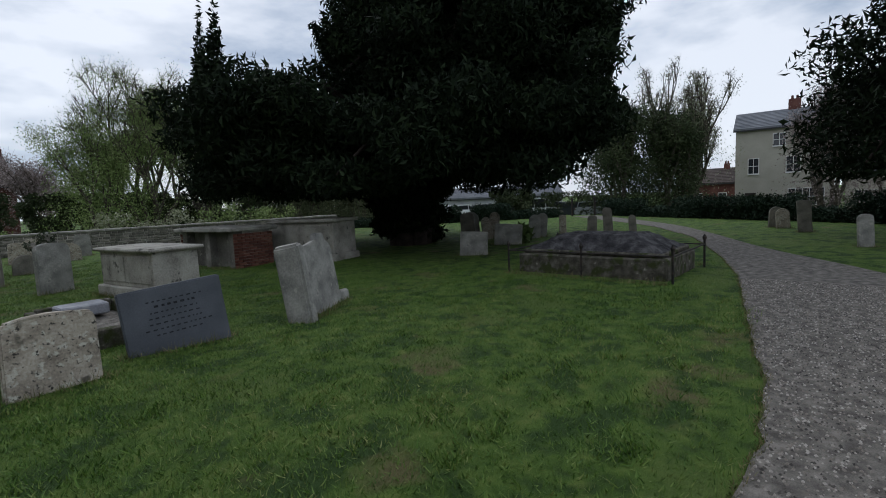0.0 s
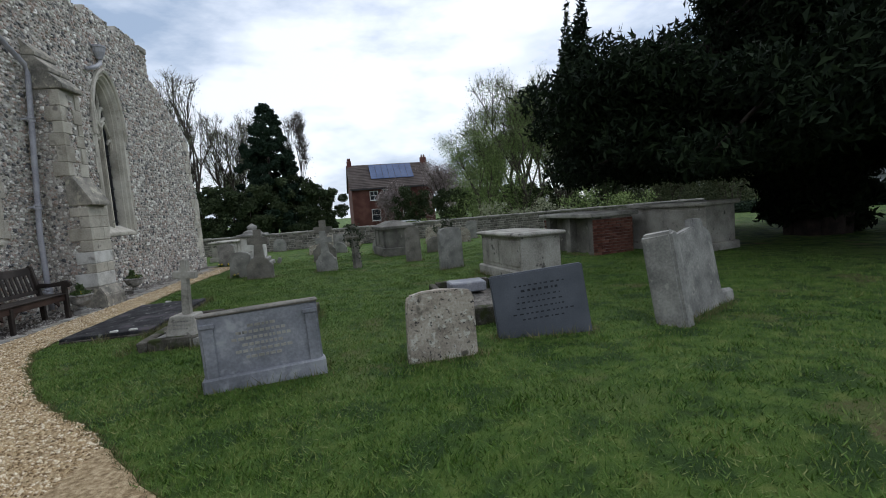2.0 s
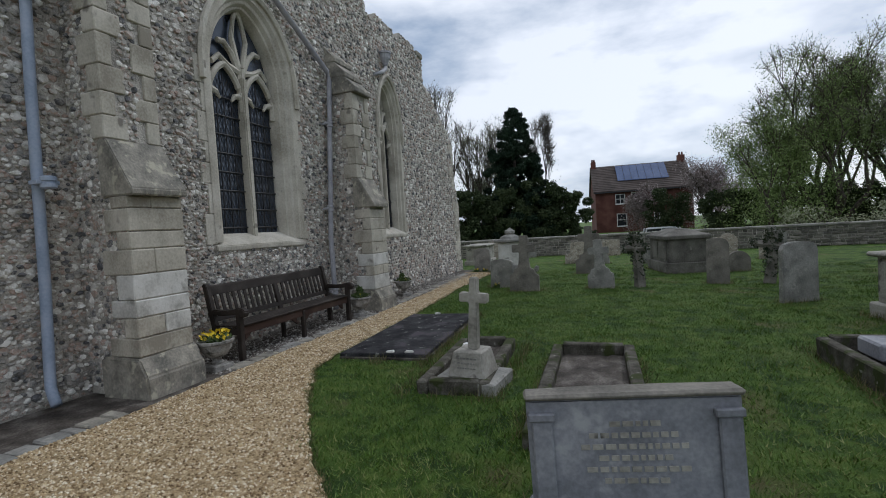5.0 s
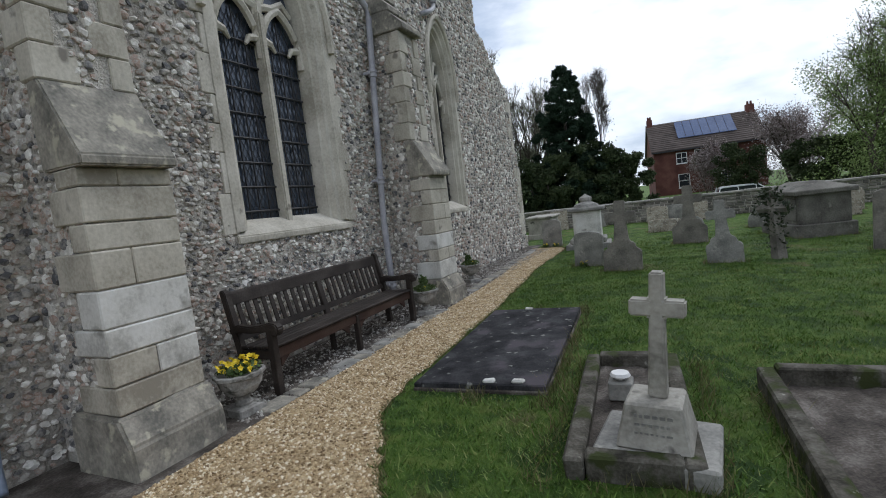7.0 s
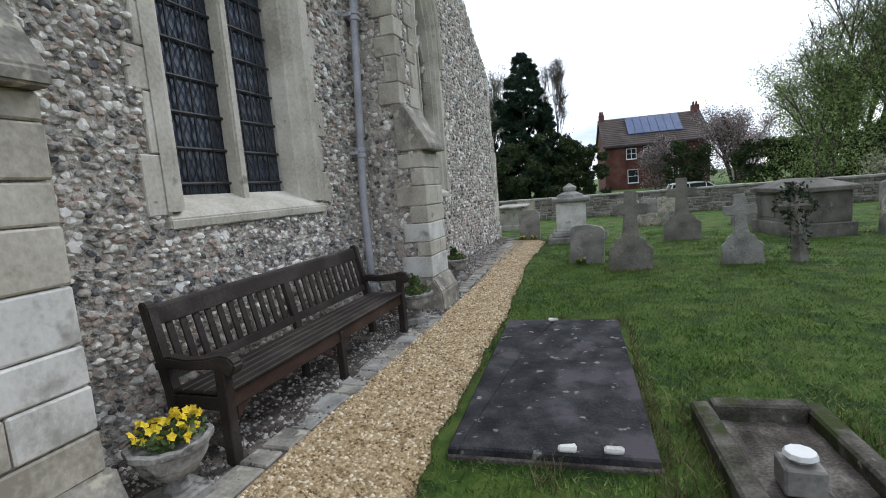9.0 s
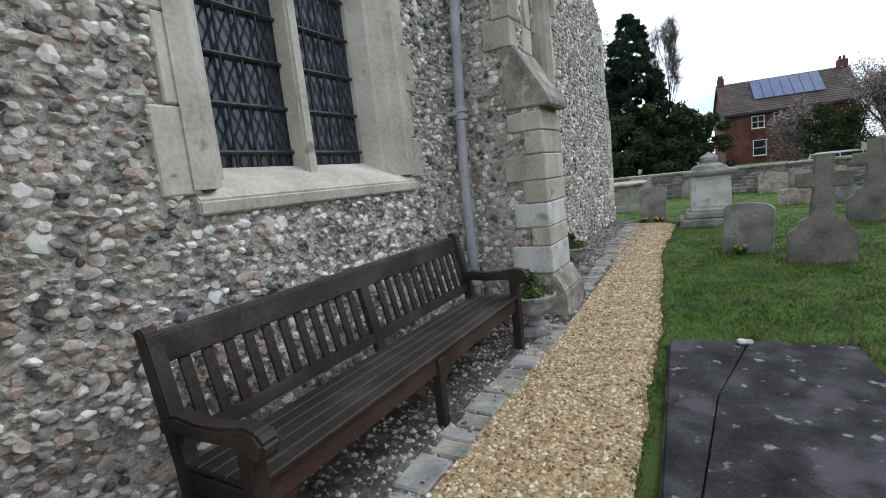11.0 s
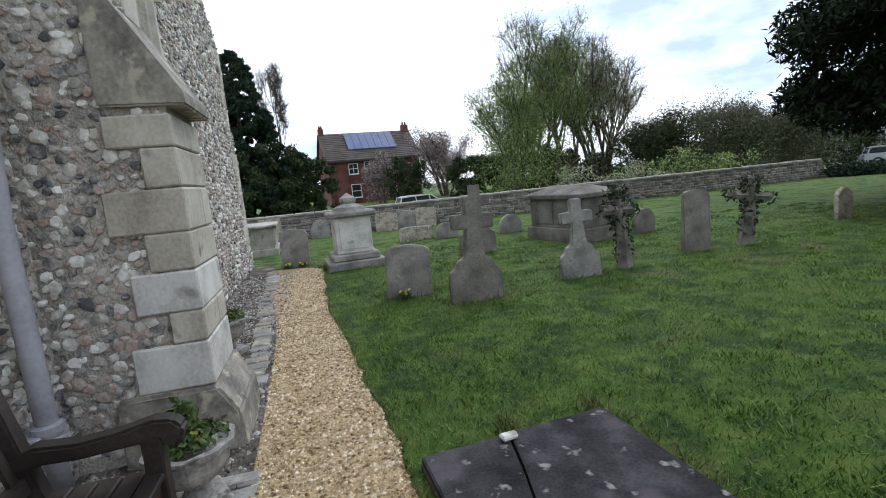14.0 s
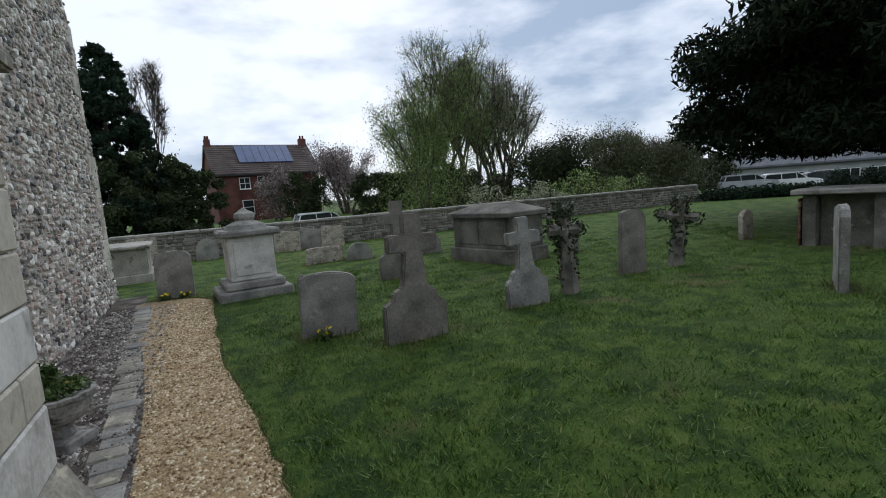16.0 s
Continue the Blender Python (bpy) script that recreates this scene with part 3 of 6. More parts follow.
def wall_clear(u, v):
    ok = inside(OUTLINE, u, v)
    for y, k in WINDOWS:
        ok &= ~inside([(y + a * (k + 0.06), lifted(z) if z > 1.6 else 1.38) for a, z in arch(1.12, 1.35, 3.85, 1.28)], u, v)
    for y in BUTTRESS:
        ok &= ~((np.abs(u - y) < 0.29) & (v < 5.1))
    return ok


BUTTRESS = [6.98 - BAY, 6.98, 11.88]
on_wall = lambda u, v, w: np.stack([w, u, v], -1)
NEAR = lambda u, v: wall_clear(u, v) & ~((u > 8.95) & (u < 10.5) & (v > 0.92) & (v < 1.42))
pack = [
    flint_field((1.5, 13.6), (0.05, 3.0), NEAR, 0.066, 0.047, on_wall, 1, (0.020, 0.048), (0.008, 0.034)),
    flint_field((0.5, 13.6), (3.0, 6.95), wall_clear, 0.095, 0.068, on_wall, 2, (0.034, 0.06)),
    flint_field((13.6, 20.3), (0.05, 6.95), wall_clear, 0.10, 0.072, on_wall, 3, (0.036, 0.064)),
]
tagged(flint_mesh("flints", pack, M["flint"], church), kind="stuff")
few = flint_field((8.95, 10.5), (0.92, 1.42), wall_clear, 0.066, 0.047, on_wall, 4, (0.020, 0.048), (0.008, 0.034))
tagged(flint_mesh('flints', [few[290:]], M['flint'], church), kind='stuff')
for P in few[:290]:
    c = P.mean(0)
    f = mesh_object("flint", P - c, FLINT_FACES, M["flint_part"], church)
    f.location = c

# quoin stones of the wall's far corner
for n, (y, z) in enumerate([(18.97, 0.4 + 0.34 * k) for k in range(6)] + [(18.80, 2.95 + 0.37 * k) for k in range(4)]):
    q = part("quoin_stone", boxed(-0.3, 0.022, y - (0.12 if n % 2 else -0.1), y + (0.5 if n < 6 else 0.34), z, z + 0.34, bevel=0.012), M["ashlar"], church)
part("parapet_coping", boxed(-0.84, 0.05, 16.35, 16.76, 6.6, 6.76, bevel=0.02), M["weathered"], church)


def buttress(yc, n):
    ob = thing("buttress", pose(0, yc, 0), "stepped church buttress of pale limestone blocks with flint sides", "buttress", "church buttresses", "structure")
    ob.name = "buttress_%d" % n
    ob.scale = (0.9, 0.9, 1.045)
    core = [(-0.05, -0.2), (0.98, -0.2), (0.98, 0.2), (0.86, 0.36), (0.86, 1.97), (0.60, 2.5), (0.60, 4.12), (0.0, 4.95), (-0.05, 4.95)]
    part("core", slab(core, 0.62, 0), M["mortar"], ob)
    part("plinth", worn(slab([(0.3, -0.1), (1.04, -0.1), (1.02, 0.22), (0.905, 0.40), (0.3, 0.40)], 0.78, 0.02), 0.02, 5, 2), M["weathered"], ob, "weathered chamfered plinth")
    part("offset", worn(slab([(0.5, 1.96), (0.985, 1.955), (0.985, 2.02), (0.635, 2.52), (0.5, 2.52)], 0.715, 0.012), 0.008, 9, 1), M["weathered"], ob, "sloping weathered offset stone")
    for k in range(3):
        part("cap_stone", worn(slab([(0.0, 4.12 + 0.3 * k), (0.72 - 0.23 * k, 4.12 + 0.3 * k), (0.72 - 0.23 * k, 4.2 + 0.3 * k), (0.45 - 0.23 * k, 4.43 + 0.3 * k), (0.0, 4.43 + 0.3 * k)], 0.72, 0.012), 0.008, 9, 1), M["weathered"], ob)
    rr = random.Random(n)
    z = 0.40
    k = 0
    while z < 1.9:
        h = min(rr.uniform(0.17, 0.27), 1.955 - z)
        back_x = (0.43, 0.68, 0.5, 0.62)[k % 4]
        cut = rr.uniform(-0.12, 0.12) if k % 3 == 1 else None
        for y0, y1 in ([(-0.352, cut - 0.003), (cut + 0.003, 0.352)] if cut is not None else [(-0.352, 0.352)]):
            part("ashlar_block", worn(boxed(back_x, 0.885 + rr.uniform(0, 0.006), y0, y1, z + 0.003, z + h - 0.003, bevel=0.010), 0.004, 12), M["white_ash"] if z < 1.0 and rr.random() < 0.55 else M["ashlar"], ob)
        z += h
        k += 1
    z = 2.52
    while z < 4.1:
        h = min(rr.uniform(0.2, 0.32), 4.12 - z)
        for side in (-1, 1):
            w = (0.17 if (k + (side > 0)) % 2 else 0.30)
            y0, y1 = sorted((side * 0.352, side * (0.352 - w)))
            part("ashlar_block", worn(boxed(0.3 if w < 0.2 else 0.42, 0.622 + rr.uniform(0, 0.006), y0, y1, z + 0.003, z + h - 0.003, bevel=0.010), 0.004, 12), M["ashlar"], ob)
        z += h
        k += 1
    if n > 0:
        near_side = lambda u, v, w: np.stack([u, -0.312 - w, v], -1)
        front = lambda u, v, w: np.stack([0.60 + w, u, v], -1)
        packs = [flint_field((0.03, 0.84), (0.1, 4.0), lambda u, v: u < np.where(v < 1.95, 0.84, 0.56), 0.072, 0.054, near_side, 30 + n, (0.026, 0.05), (0.008, 0.026)),
                 flint_field((-0.12, 0.12), (2.55, 4.0), lambda u, v: np.abs(u) < 0.1, 0.07, 0.056, front, 40 + n)]
        tagged(flint_mesh("flints", packs, M["flint"], ob), kind="stuff")
    return ob


for n, y in enumerate(BUTTRESS):
    buttress(y, n)


def church_window(yc, k, n):
    ob = thing("window_%d" % n, pose(0, yc, 1.5 - 1.5 * TALL), "gothic church window with stone tracery and diamond leaded glass", "window", "church windows", "structure")
    ob.scale = (1, k, TALL)
    rings = [(1.13, 0.030), (1.0, 0.034), (0.955, -0.02), (0.90, -0.035), (0.86, -0.10), (0.82, -0.11), (0.775, -0.25), (0.775, -0.34)]
    V, F = [], []
    for half, x in rings:
        V += [(x, u, z) for u, z in arch(half, 1.52, 3.85, 1.22 * (0.3 + 0.7 * half / 1.13) + 0.04, 14)]
    c = len(V) // len(rings)
    for a in range(len(rings) - 1):
        F += [(a * c + i, a * c + i + 1, (a + 1) * c + i + 1, (a + 1) * c + i) for i in range(c - 1)]
    mesh_object("surround", V, F, M["dress"], ob)
    bm = bmesh.new()
    hood = arch(1.16, 3.62, 3.85, 1.27, 14)
    tube(bm, [(0.05, u, z) for u, z in hood], 0.055, 6)
    part("hood_mould", bm, M["dress"], ob)
    # long-and-short jamb stones
    rr = random.Random(n)
    for side in (-1, 1):
        z, k2 = 1.5, 0
        while z < 3.7:
            h = rr.uniform(0.26, 0.4)
            w = 0.10 if k2 % 2 else 0.20
            y0, y1 = sorted((side * 1.08, side * (1.10 + w)))
            part("jamb_stone", boxed(-0.1, 0.024, y0, y1, z, z + h - 0.006, bevel=0.008), M["dress"], ob)
            z += h
            k2 += 1
    part("window_sill", slab([(-0.34, 1.62), (-0.34, 1.42), (0.035, 1.40), (0.04, 1.47), (-0.02, 1.52), (-0.25, 1.64)], 2.24, 0.01), M["dress"], ob, "weathered sloping stone sill")
    bm = bmesh.new()
    g = [bm.verts.new((-0.29, u, z)) for u, z in arch(0.80, 1.5, 3.85, 1.05, 12)]
    bm.faces.new(g)
    part("pane", bm, M["glass"], ob, "dark old leaded glass with the sky's reflection put into its blue-grey colour")
    part("mullion", slab([(-0.055, 1.5), (0.055, 1.5), (0.055, 3.9), (-0.055, 3.9)], 0.16, 0.02, axis="x"), M["dress"], ob).location = (-0.22, 0, 0)
    for side in (-1, 1):
        bm = bmesh.new()
        c = side * 0.40
        tube(bm, [(-0.22, c + u, z) for u, z in arch(0.37, 3.4, 3.5, 0.52, 8)], 0.05, 6)
        part("light_head", bm, M["dress"], ob)
        for s2 in (-1, 1):
            bm = bmesh.new()
            tube(bm, [(-0.22, c + s2 * 0.33, 3.62), (-0.22, c + s2 * 0.20, 3.60), (-0.22, c + s2 * 0.13, 3.52)], [0.05, 0.04, 0.02], 6)
            part("cusp", bm, M["dress"], ob)
        bm = bmesh.new()
        tube(bm, [(-0.22, 0, 3.75), (-0.22, side * 0.05, 4.0), (-0.22, side * 0.20, 4.22), (-0.22, side * 0.36, 4.34), (-0.22, side * 0.50, 4.33)], [0.06, 0.055, 0.05, 0.045, 0.04], 6)
        part("tracery_branch", bm, M["dress"], ob)
        bm = bmesh.new()
        tube(bm, [(-0.22, side * 0.04, 3.98), (-0.22, side * 0.28, 4.02), (-0.22, side * 0.5, 4.12), (-0.22, side * 0.66, 4.0)], [0.05, 0.045, 0.045, 0.04], 6)
        part("tracery_branch", bm, M["dress"], ob)
        bm = bmesh.new()
        tube(bm, [(-0.22, side * 0.05, 4.05), (-0.22, side * 0.17, 4.45), (-0.22, side * 0.10, 4.72), (-0.22, 0, 4.9)], [0.05, 0.045, 0.04, 0.04], 6)
        part("tracery_branch", bm, M["dress"], ob)
    # iron bars and diamond leads
    for c in (-0.40, 0.40):
        bm = bmesh.new()
        for k2 in range(8):
            z = 1.72 + 0.262 * k2
            tube(bm, [(-0.262, c - 0.36, z), (-0.262, c + 0.36, z)], 0.013, 5)
        for u in (-0.17, 0.0, 0.17):
            tube(bm, [(-0.262, c + u, 1.6), (-0.262, c + u, 3.6 if u else 3.9)], 0.010, 5)
        part("iron_bars", bm, M["lead"], ob)
        bm = bmesh.new()
        z = 1.2
        while z < 4.1:
            for s2 in (-1, 1):
                pts = []
                for t in np.linspace(-0.36, 0.36, 2):
                    pts.append((-0.282, c + t, z + s2 * t * 1.55))
                lo, hi = 1.55, 3.85
                (xa, ya, za), (xb, yb, zb) = pts
                f0 = 0.0 if za == zb else max(0, min(1, ((lo if zb > za else hi) - za) / (zb - za)))
                f1 = 1.0 if za == zb else max(0, min(1, ((hi if zb > za else lo) - za) / (zb - za)))
                if f1 - f0 > 0.05:
                    tube(bm, [(xa, ya + (yb - ya) * f0, za + (zb - za) * f0), (xa, ya + (yb - ya) * f1, za + (zb - za) * f1)], 0.0045, 4)
            z += 0.135
        part("leading", bm, M["lead"], ob)
    return ob


for n, (y, k) in enumerate(WINDOWS):
    church_window(y, k, n + 1)


def downpipe(name, label, pts, material, collars, hopper=None):
    ob = thing(name, pose(*pts[0]), label, "drainpipe")
    o = Vector(pts[0])
    bm = bmesh.new()
    tube(bm, [Vector(p) - o for p in pts], 0.048, 12)
    part("pipe", bm, material, ob, smooth=True)
    for z in collars:
        y = np.interp(z, [p[2] for p in pts], [p[1] for p in pts])
        bm = lathe([(0.05, -0.06), (0.068, -0.05), (0.068, -0.015), (0.055, -0.01), (0.055, 0.01), (0.07, 0.015), (0.07, 0.05), (0.05, 0.06)], 14)
        c = part("collar", bm, material, ob)
        c.location = Vector((pts[0][0], y, z)) - o
        bk = part("bracket", boxed(-0.12, 0.0, -0.1, 0.1, -0.02, 0.02, bevel=0.004), material, ob)
        bk.location = c.location
    if hopper:
        h = part("hopper", lathe([(0.06, -0.16), (0.08, -0.1), (0.13, 0.0), (0.14, 0.1), (0.16, 0.11), (0.16, 0.15), (0.14, 0.16)], 12), material, ob)
        h.location = Vector(hopper) - o
    return ob


downpipe("downpipe", "grey painted iron drainpipe with a hopper head on the flint wall", [(0.12, 11.20, 0.1), (0.12, 11.19, 0.4), (0.12, 11.18, 1.5), (0.12, 11.50, 4.55), (0.12, 11.45, 4.72), (0.12, 10.0, 5.52), (0.12, 9.92, 5.65), (0.12, 9.90, 6.0)], M["pipe_grey"], (0.45, 2.05, 3.7), (0.12, 9.90, 6.05))
downpipe("downpipe", "pale blue painted iron drainpipe beside the buttress", [(0.26, 6.20, 0.08), (0.13, 6.24, 0.22), (0.10, 6.26, 0.4), (0.10, 6.29, 1.2), (0.10, 6.33, 3.2), (0.10, 6.44, 6.4)], M["pipe"], (2.19, 4.05))
downpipe("downpipe", "short lead offset pipe under a hopper above the far window", [(0.10, 13.5, 5.25), (0.10, 13.9, 5.42), (0.10, 14.1, 5.55), (0.10, 14.1, 5.75)], M["pipe_grey"], (), (0.10, 14.1, 5.8))

# edging stones between the apron and the path
rr = random.Random(11)
apron = thing("pavement_edging", pose(0, 0, 0), "row of worn flat edging stones beside the gravel path", "paving", kind="structure")
y = 4.0
while y < 18.5:
    l = rr.uniform(0.12, 0.34)
    x0 = 0.83 if y < 11 else 0.83 - (y - 11) * 0.058
    bm = worn(boxed(x0 + rr.uniform(-0.03, 0.02), x0 + 0.2 + rr.uniform(-0.03, 0.03), y, y + l - 0.015, -0.05, 0.016 + rr.uniform(-0.006, 0.012), bevel=0.012), 0.012, 13)
    if not any(abs(y + l / 2 - b) < 0.62 for b in BUTTRESS):
        part("edging_stone", bm, M["weathered"] if rr.random() < 0.6 else M["hs_grey"], apron)
    y += l

# ---------------------------------------------------------------- bench and pots


def bench():
    ob = thing("bench", pose(0, 7.99, 0), "long dark-stained wooden garden bench with slatted back on the church apron", "bench")
    L = 2.62
    W = M["wood"]

    def bar(name, x0, x1, y0, y1, z0, z1, m=W, bev=0.006):
        return part(name, boxed(x0, x1, y0, y1, z0, z1, bevel=bev), m, ob)

    for y in (0.0, L - 0.07):
        part("back_post", slab([(0.36, 0.0), (0.43, 0.0), (0.41, 0.44), (0.30, 0.97), (0.27, 1.0), (0.225, 0.985), (0.335, 0.44)], 0.07, 0.008), W, ob).location = (0, y + 0.035, 0)
        bar("front_leg", 0.745, 0.815, y, y + 0.07, 0.0, 0.64)
        arm = [(0.29, 0.63), (0.40, 0.665), (0.54, 0.65), (0.68, 0.662), (0.80, 0.685), (0.87, 0.675), (0.905, 0.635), (0.90, 0.59), (0.865, 0.56), (0.83, 0.565), (0.815, 0.60), (0.70, 0.595), (0.54, 0.585), (0.42, 0.592), (0.30, 0.565)]
        part("arm", slab(arm, 0.085, 0.012), W, ob).location = (0, y + 0.035, 0)
        bar("side_rail", 0.38, 0.75, y + 0.012, y + 0.058, 0.34, 0.425)
    bar("middle_leg", 0.745, 0.805, L / 2 - 0.03, L / 2 + 0.03, 0.0, 0.42)
    bar("middle_leg", 0.37, 0.42, L / 2 - 0.03, L / 2 + 0.03, 0.0, 0.42)
    bar("front_rail", 0.755, 0.79, 0.07, L - 0.07, 0.335, 0.435, M["wood_red"])
    for y in (0.16, L / 2 - 0.22, L / 2 + 0.1, L - 0.28):
        part("rail_bracket", slab([(0.0, 0.0), (0.12, 0.0), (0.0, -0.09)] if y in (0.16, L / 2 + 0.1) else [(0.0, 0.0), (0.12, 0.0), (0.12, -0.09)], 0.03, 0.003, axis="x"), M["wood_red"], ob).location = (0.772, y - 0.06, 0.337)
    for k in range(5):
        x = 0.405 + 0.083 * k
        bar("seat_slat", x, x + 0.073, 0.01, L - 0.01, 0.436 + 0.004 * (k == 4), 0.462 + 0.004 * (k == 4))
    # the back leans: its rails and slats follow the posts
    lean = lambda z: 0.372 - (z - 0.44) * 0.22
    part("top_rail", slab([(lean(0.86) - 0.02, 0.84), (lean(0.86) + 0.025, 0.84), (lean(0.97) + 0.025, 0.955), (lean(0.97) + 0.005, 0.97), (lean(0.97) - 0.02, 0.96)], L - 0.14, 0.006), W, ob).location = (0, L / 2, 0)
    part("lower_rail", slab([(lean(0.5) - 0.018, 0.5), (lean(0.5) + 0.02, 0.5), (lean(0.56) + 0.02, 0.56), (lean(0.56) - 0.018, 0.56)], L - 0.14, 0.005), W, ob).location = (0, L / 2, 0)
    part("centre_post", slab([(lean(0.42) - 0.02, 0.42), (lean(0.42) + 0.022, 0.42), (lean(0.86) + 0.022, 0.86), (lean(0.86) - 0.02, 0.86)], 0.085, 0.006), W, ob).location = (0, L / 2, 0)
    first = None
    for half in range(2):
        for k in range(11):
            y = 0.07 + (L / 2 - 0.1125) * (k + 0.75) / 11.5 + half * (L / 2 - 0.02) + 0.03 * half
            if first is None:
                first = part("back_slat", slab([(lean(0.54) - 0.008, 0.54), (lean(0.54) + 0.008, 0.54), (lean(0.86) + 0.008, 0.86), (lean(0.86) - 0.008, 0.86)], 0.052, 0.003), W, ob)
                first.location = (0, y, 0)
            else:
                s2 = new("back_slat", first.data)
                s2.parent = ob
                s2.location = (0, y, 0)
    return ob


bench()


def bloom(ob, count, reach, z0, z1, seed):
    """Single flowers of five petals, on one shared mesh."""
    rr = random.Random(seed)
    bm = bmesh.new()
    for k in range(5):
        a = k * 1.2566
        c = Vector((math.cos(a), math.sin(a), 0))
        s = Vector((-math.sin(a), math.cos(a), 0))
        v = [bm.verts.new(p) for p in (Vector((0, 0, 0)), c * 0.014 + s * 0.012 + Vector((0, 0, 0.006)), c * 0.026 + Vector((0, 0, 0.003)), c * 0.014 - s * 0.012 + Vector((0, 0, 0.006)))]
        bm.faces.new(v)
    first = None
    for k in range(count):
        a, d = rr.uniform(0, 6.28), reach * math.sqrt(rr.random())
        m = pose(d * math.cos(a), d * math.sin(a), rr.uniform(z0, z1) - 0.25 * d, rr.uniform(-70, 70), rr.uniform(-70, 70), rr.uniform(0, 360))
        f = part("flower", bm, M["yellow"], ob) if first is None else new("flower", first)
        first = first or f.data
        f.parent = ob
        f.matrix_local = m


def pot(x, y, flowering, label):
    ob = thing("stone_urn", pose(x, y, 0.03, 0, 0, random.Random(x).uniform(0, 90)), label, "planter", "urns beside the bench")
    part("base", boxed(-0.13, 0.13, -0.13, 0.13, -0.03, 0.05, bevel=0.012), M["urn"], ob)
    part("bowl", worn(lathe([(0.07, 0.05), (0.075, 0.07), (0.05, 0.10), (0.055, 0.125), (0.12, 0.16), (0.165, 0.22), (0.18, 0.29), (0.205, 0.305), (0.205, 0.33), (0.18, 0.335), (0.165, 0.30), (0.02, 0.29)], 40, 0.03, 10), 0.006, 14), M["urn"], ob, smooth=False)
    spots = [(0.09 * math.cos(a), 0.09 * math.sin(a), 0.36, 0.09, 0.09, 0.05) for a in (0, 1.2, 2.5, 3.8, 5.1)]
    leaves("leaves", spots, 420, 0.022, M["plant"], ob, 3)
    if flowering:
        bloom(ob, 44, 0.17, 0.40, 0.47, 4)
    else:
        leaves("tall_shoot", [(0.0, 0.05, 0.43, 0.06, 0.06, 0.11)], 160, 0.03, M["plant"], ob, 5, droop=-0.6)
        bloom(ob, 4, 0.10, 0.37, 0.40, 6)
    return ob


pot(0.74, 7.66, True, "weathered stone urn full of yellow pansies")
pot(0.78, 10.98, False, "weathered stone urn with green shoots and a few flowers")
pot(0.52, 13.45, False, "small stone urn with green shoots beside the buttress")

# ---------------------------------------------------------------- headstones


def stone_outline(style, w, h):
    a = w / 2
    if style == "flat":
        return [(-a, -0.15), (a, -0.15), (a, h), (-a, h)]
    if style == "segment":
        n = 10
        return [(-a, -0.15), (a, -0.15)] + [(a * math.cos(math.pi * i / n) if 0 < i < n else (a if i == 0 else -a), h * 0.86 + h * 0.14 * math.sin(math.pi * i / n)) for i in range(n + 1)]
    if style == "round":
        n = 12
        return [(-a, -0.15), (a, -0.15)] + [(a * math.cos(math.pi * i / n), h - a + a * math.sin(math.pi * i / n)) for i in range(n + 1)]
    if style == "shouldered":
        n = 8
        b = a * 0.68
        return [(-a, -0.15), (a, -0.15), (a, h * 0.80), (a * 0.9, h * 0.84), (b, h * 0.84)] + [(b * math.cos(math.pi * i / n), h * 0.84 + h * 0.16 * math.sin(math.pi * i / n)) for i in range(1, n)] + [(-b, h * 0.84), (-a * 0.9, h * 0.84), (-a, h * 0.80)]
    if style == "soft":
        return [(-a, -0.15), (a, -0.15), (a * 0.98, h * 0.86), (a * 0.88, h * 0.95), (a * 0.5, h * 0.985), (0, h), (-a * 0.5, h * 0.99), (-a * 0.9, h * 0.95), (-a, h * 0.87)]
    if style == "cross":
        c, s, arm = w * 0.17, h * 0.46, w * 0.40
        lo, hi = h * 0.70, h * 0.84
        return [(-a, -0.15), (a, -0.15), (a, s * 0.62), (a * 0.72, s * 0.72), (a * 0.68, s * 0.86), (a * 0.42, s * 0.92), (c * 1.1, s * 1.05), (c * 0.85, lo), (arm, lo), (arm, hi), (c * 0.85, hi), (c * 0.85, h),
                (-c * 0.85, h), (-c * 0.85, hi), (-arm, hi), (-arm, lo), (-c * 0.85, lo), (-c * 1.1, s * 1.05), (-a * 0.42, s * 0.92), (-a * 0.68, s * 0.86), (-a * 0.72, s * 0.72), (-a, s * 0.62)]


BASES = [(9.98, 6.35, 32, 1.3), (3.94, 7.4, 0, 0.5), (9.06, 10.4, 100, 1.9), (11.6, 13.4, 110, 2.2), (15.1, 4.47, 90, 2.8), (3.78, 8.2, 90, 1.9), (5.02, 7.6, 90, 1.9), (7.75, 8.0, 90, 2.6), (2.1, 18.1, 0, 1.1), (6.8, 17.85, 102, 1.9), (2.51, 9.63, 93, 2.9), (3.10, 9.63, 93, 2.9)]


def headstone(x, y, yaw, w, h, t, style, material, label, lean=0.0, tip=0.0, wear=0.008, lines=0, category="headstone", z=0.0, name="headstone"):
    m = pose(x, y, z, tip, lean, yaw)
    BASES.append((x, y, yaw, w))
    pts = stone_outline(style, w, h)
    rr = random.Random(int(x * 100 + y * 10))
    bm = worn(slab(pts, t, 0.014), wear, 6, 0)
    ob = thing(name, m, label, category, "old headstones")
    part("stone", bm, M[material], ob)
    for k in range(lines):
        ww = w * rr.uniform(0.35, 0.66)
        zz = h * 0.78 - k * h * 0.085
        bm = bmesh.new()
        u = -ww / 2
        while u < ww / 2:
            l = rr.uniform(0.02, 0.06)
            box(bm, u, u + l * 0.7, -t / 2 - 0.002, -t / 2 + 0.004, zz, zz + h * (0.034 if k == 1 else 0.019))
            u += l + 0.014
        tagged(part("worn_lettering", bm, M["letter"] if material == "slate" else M["hs_grey"], ob), kind="stuff")
    return ob


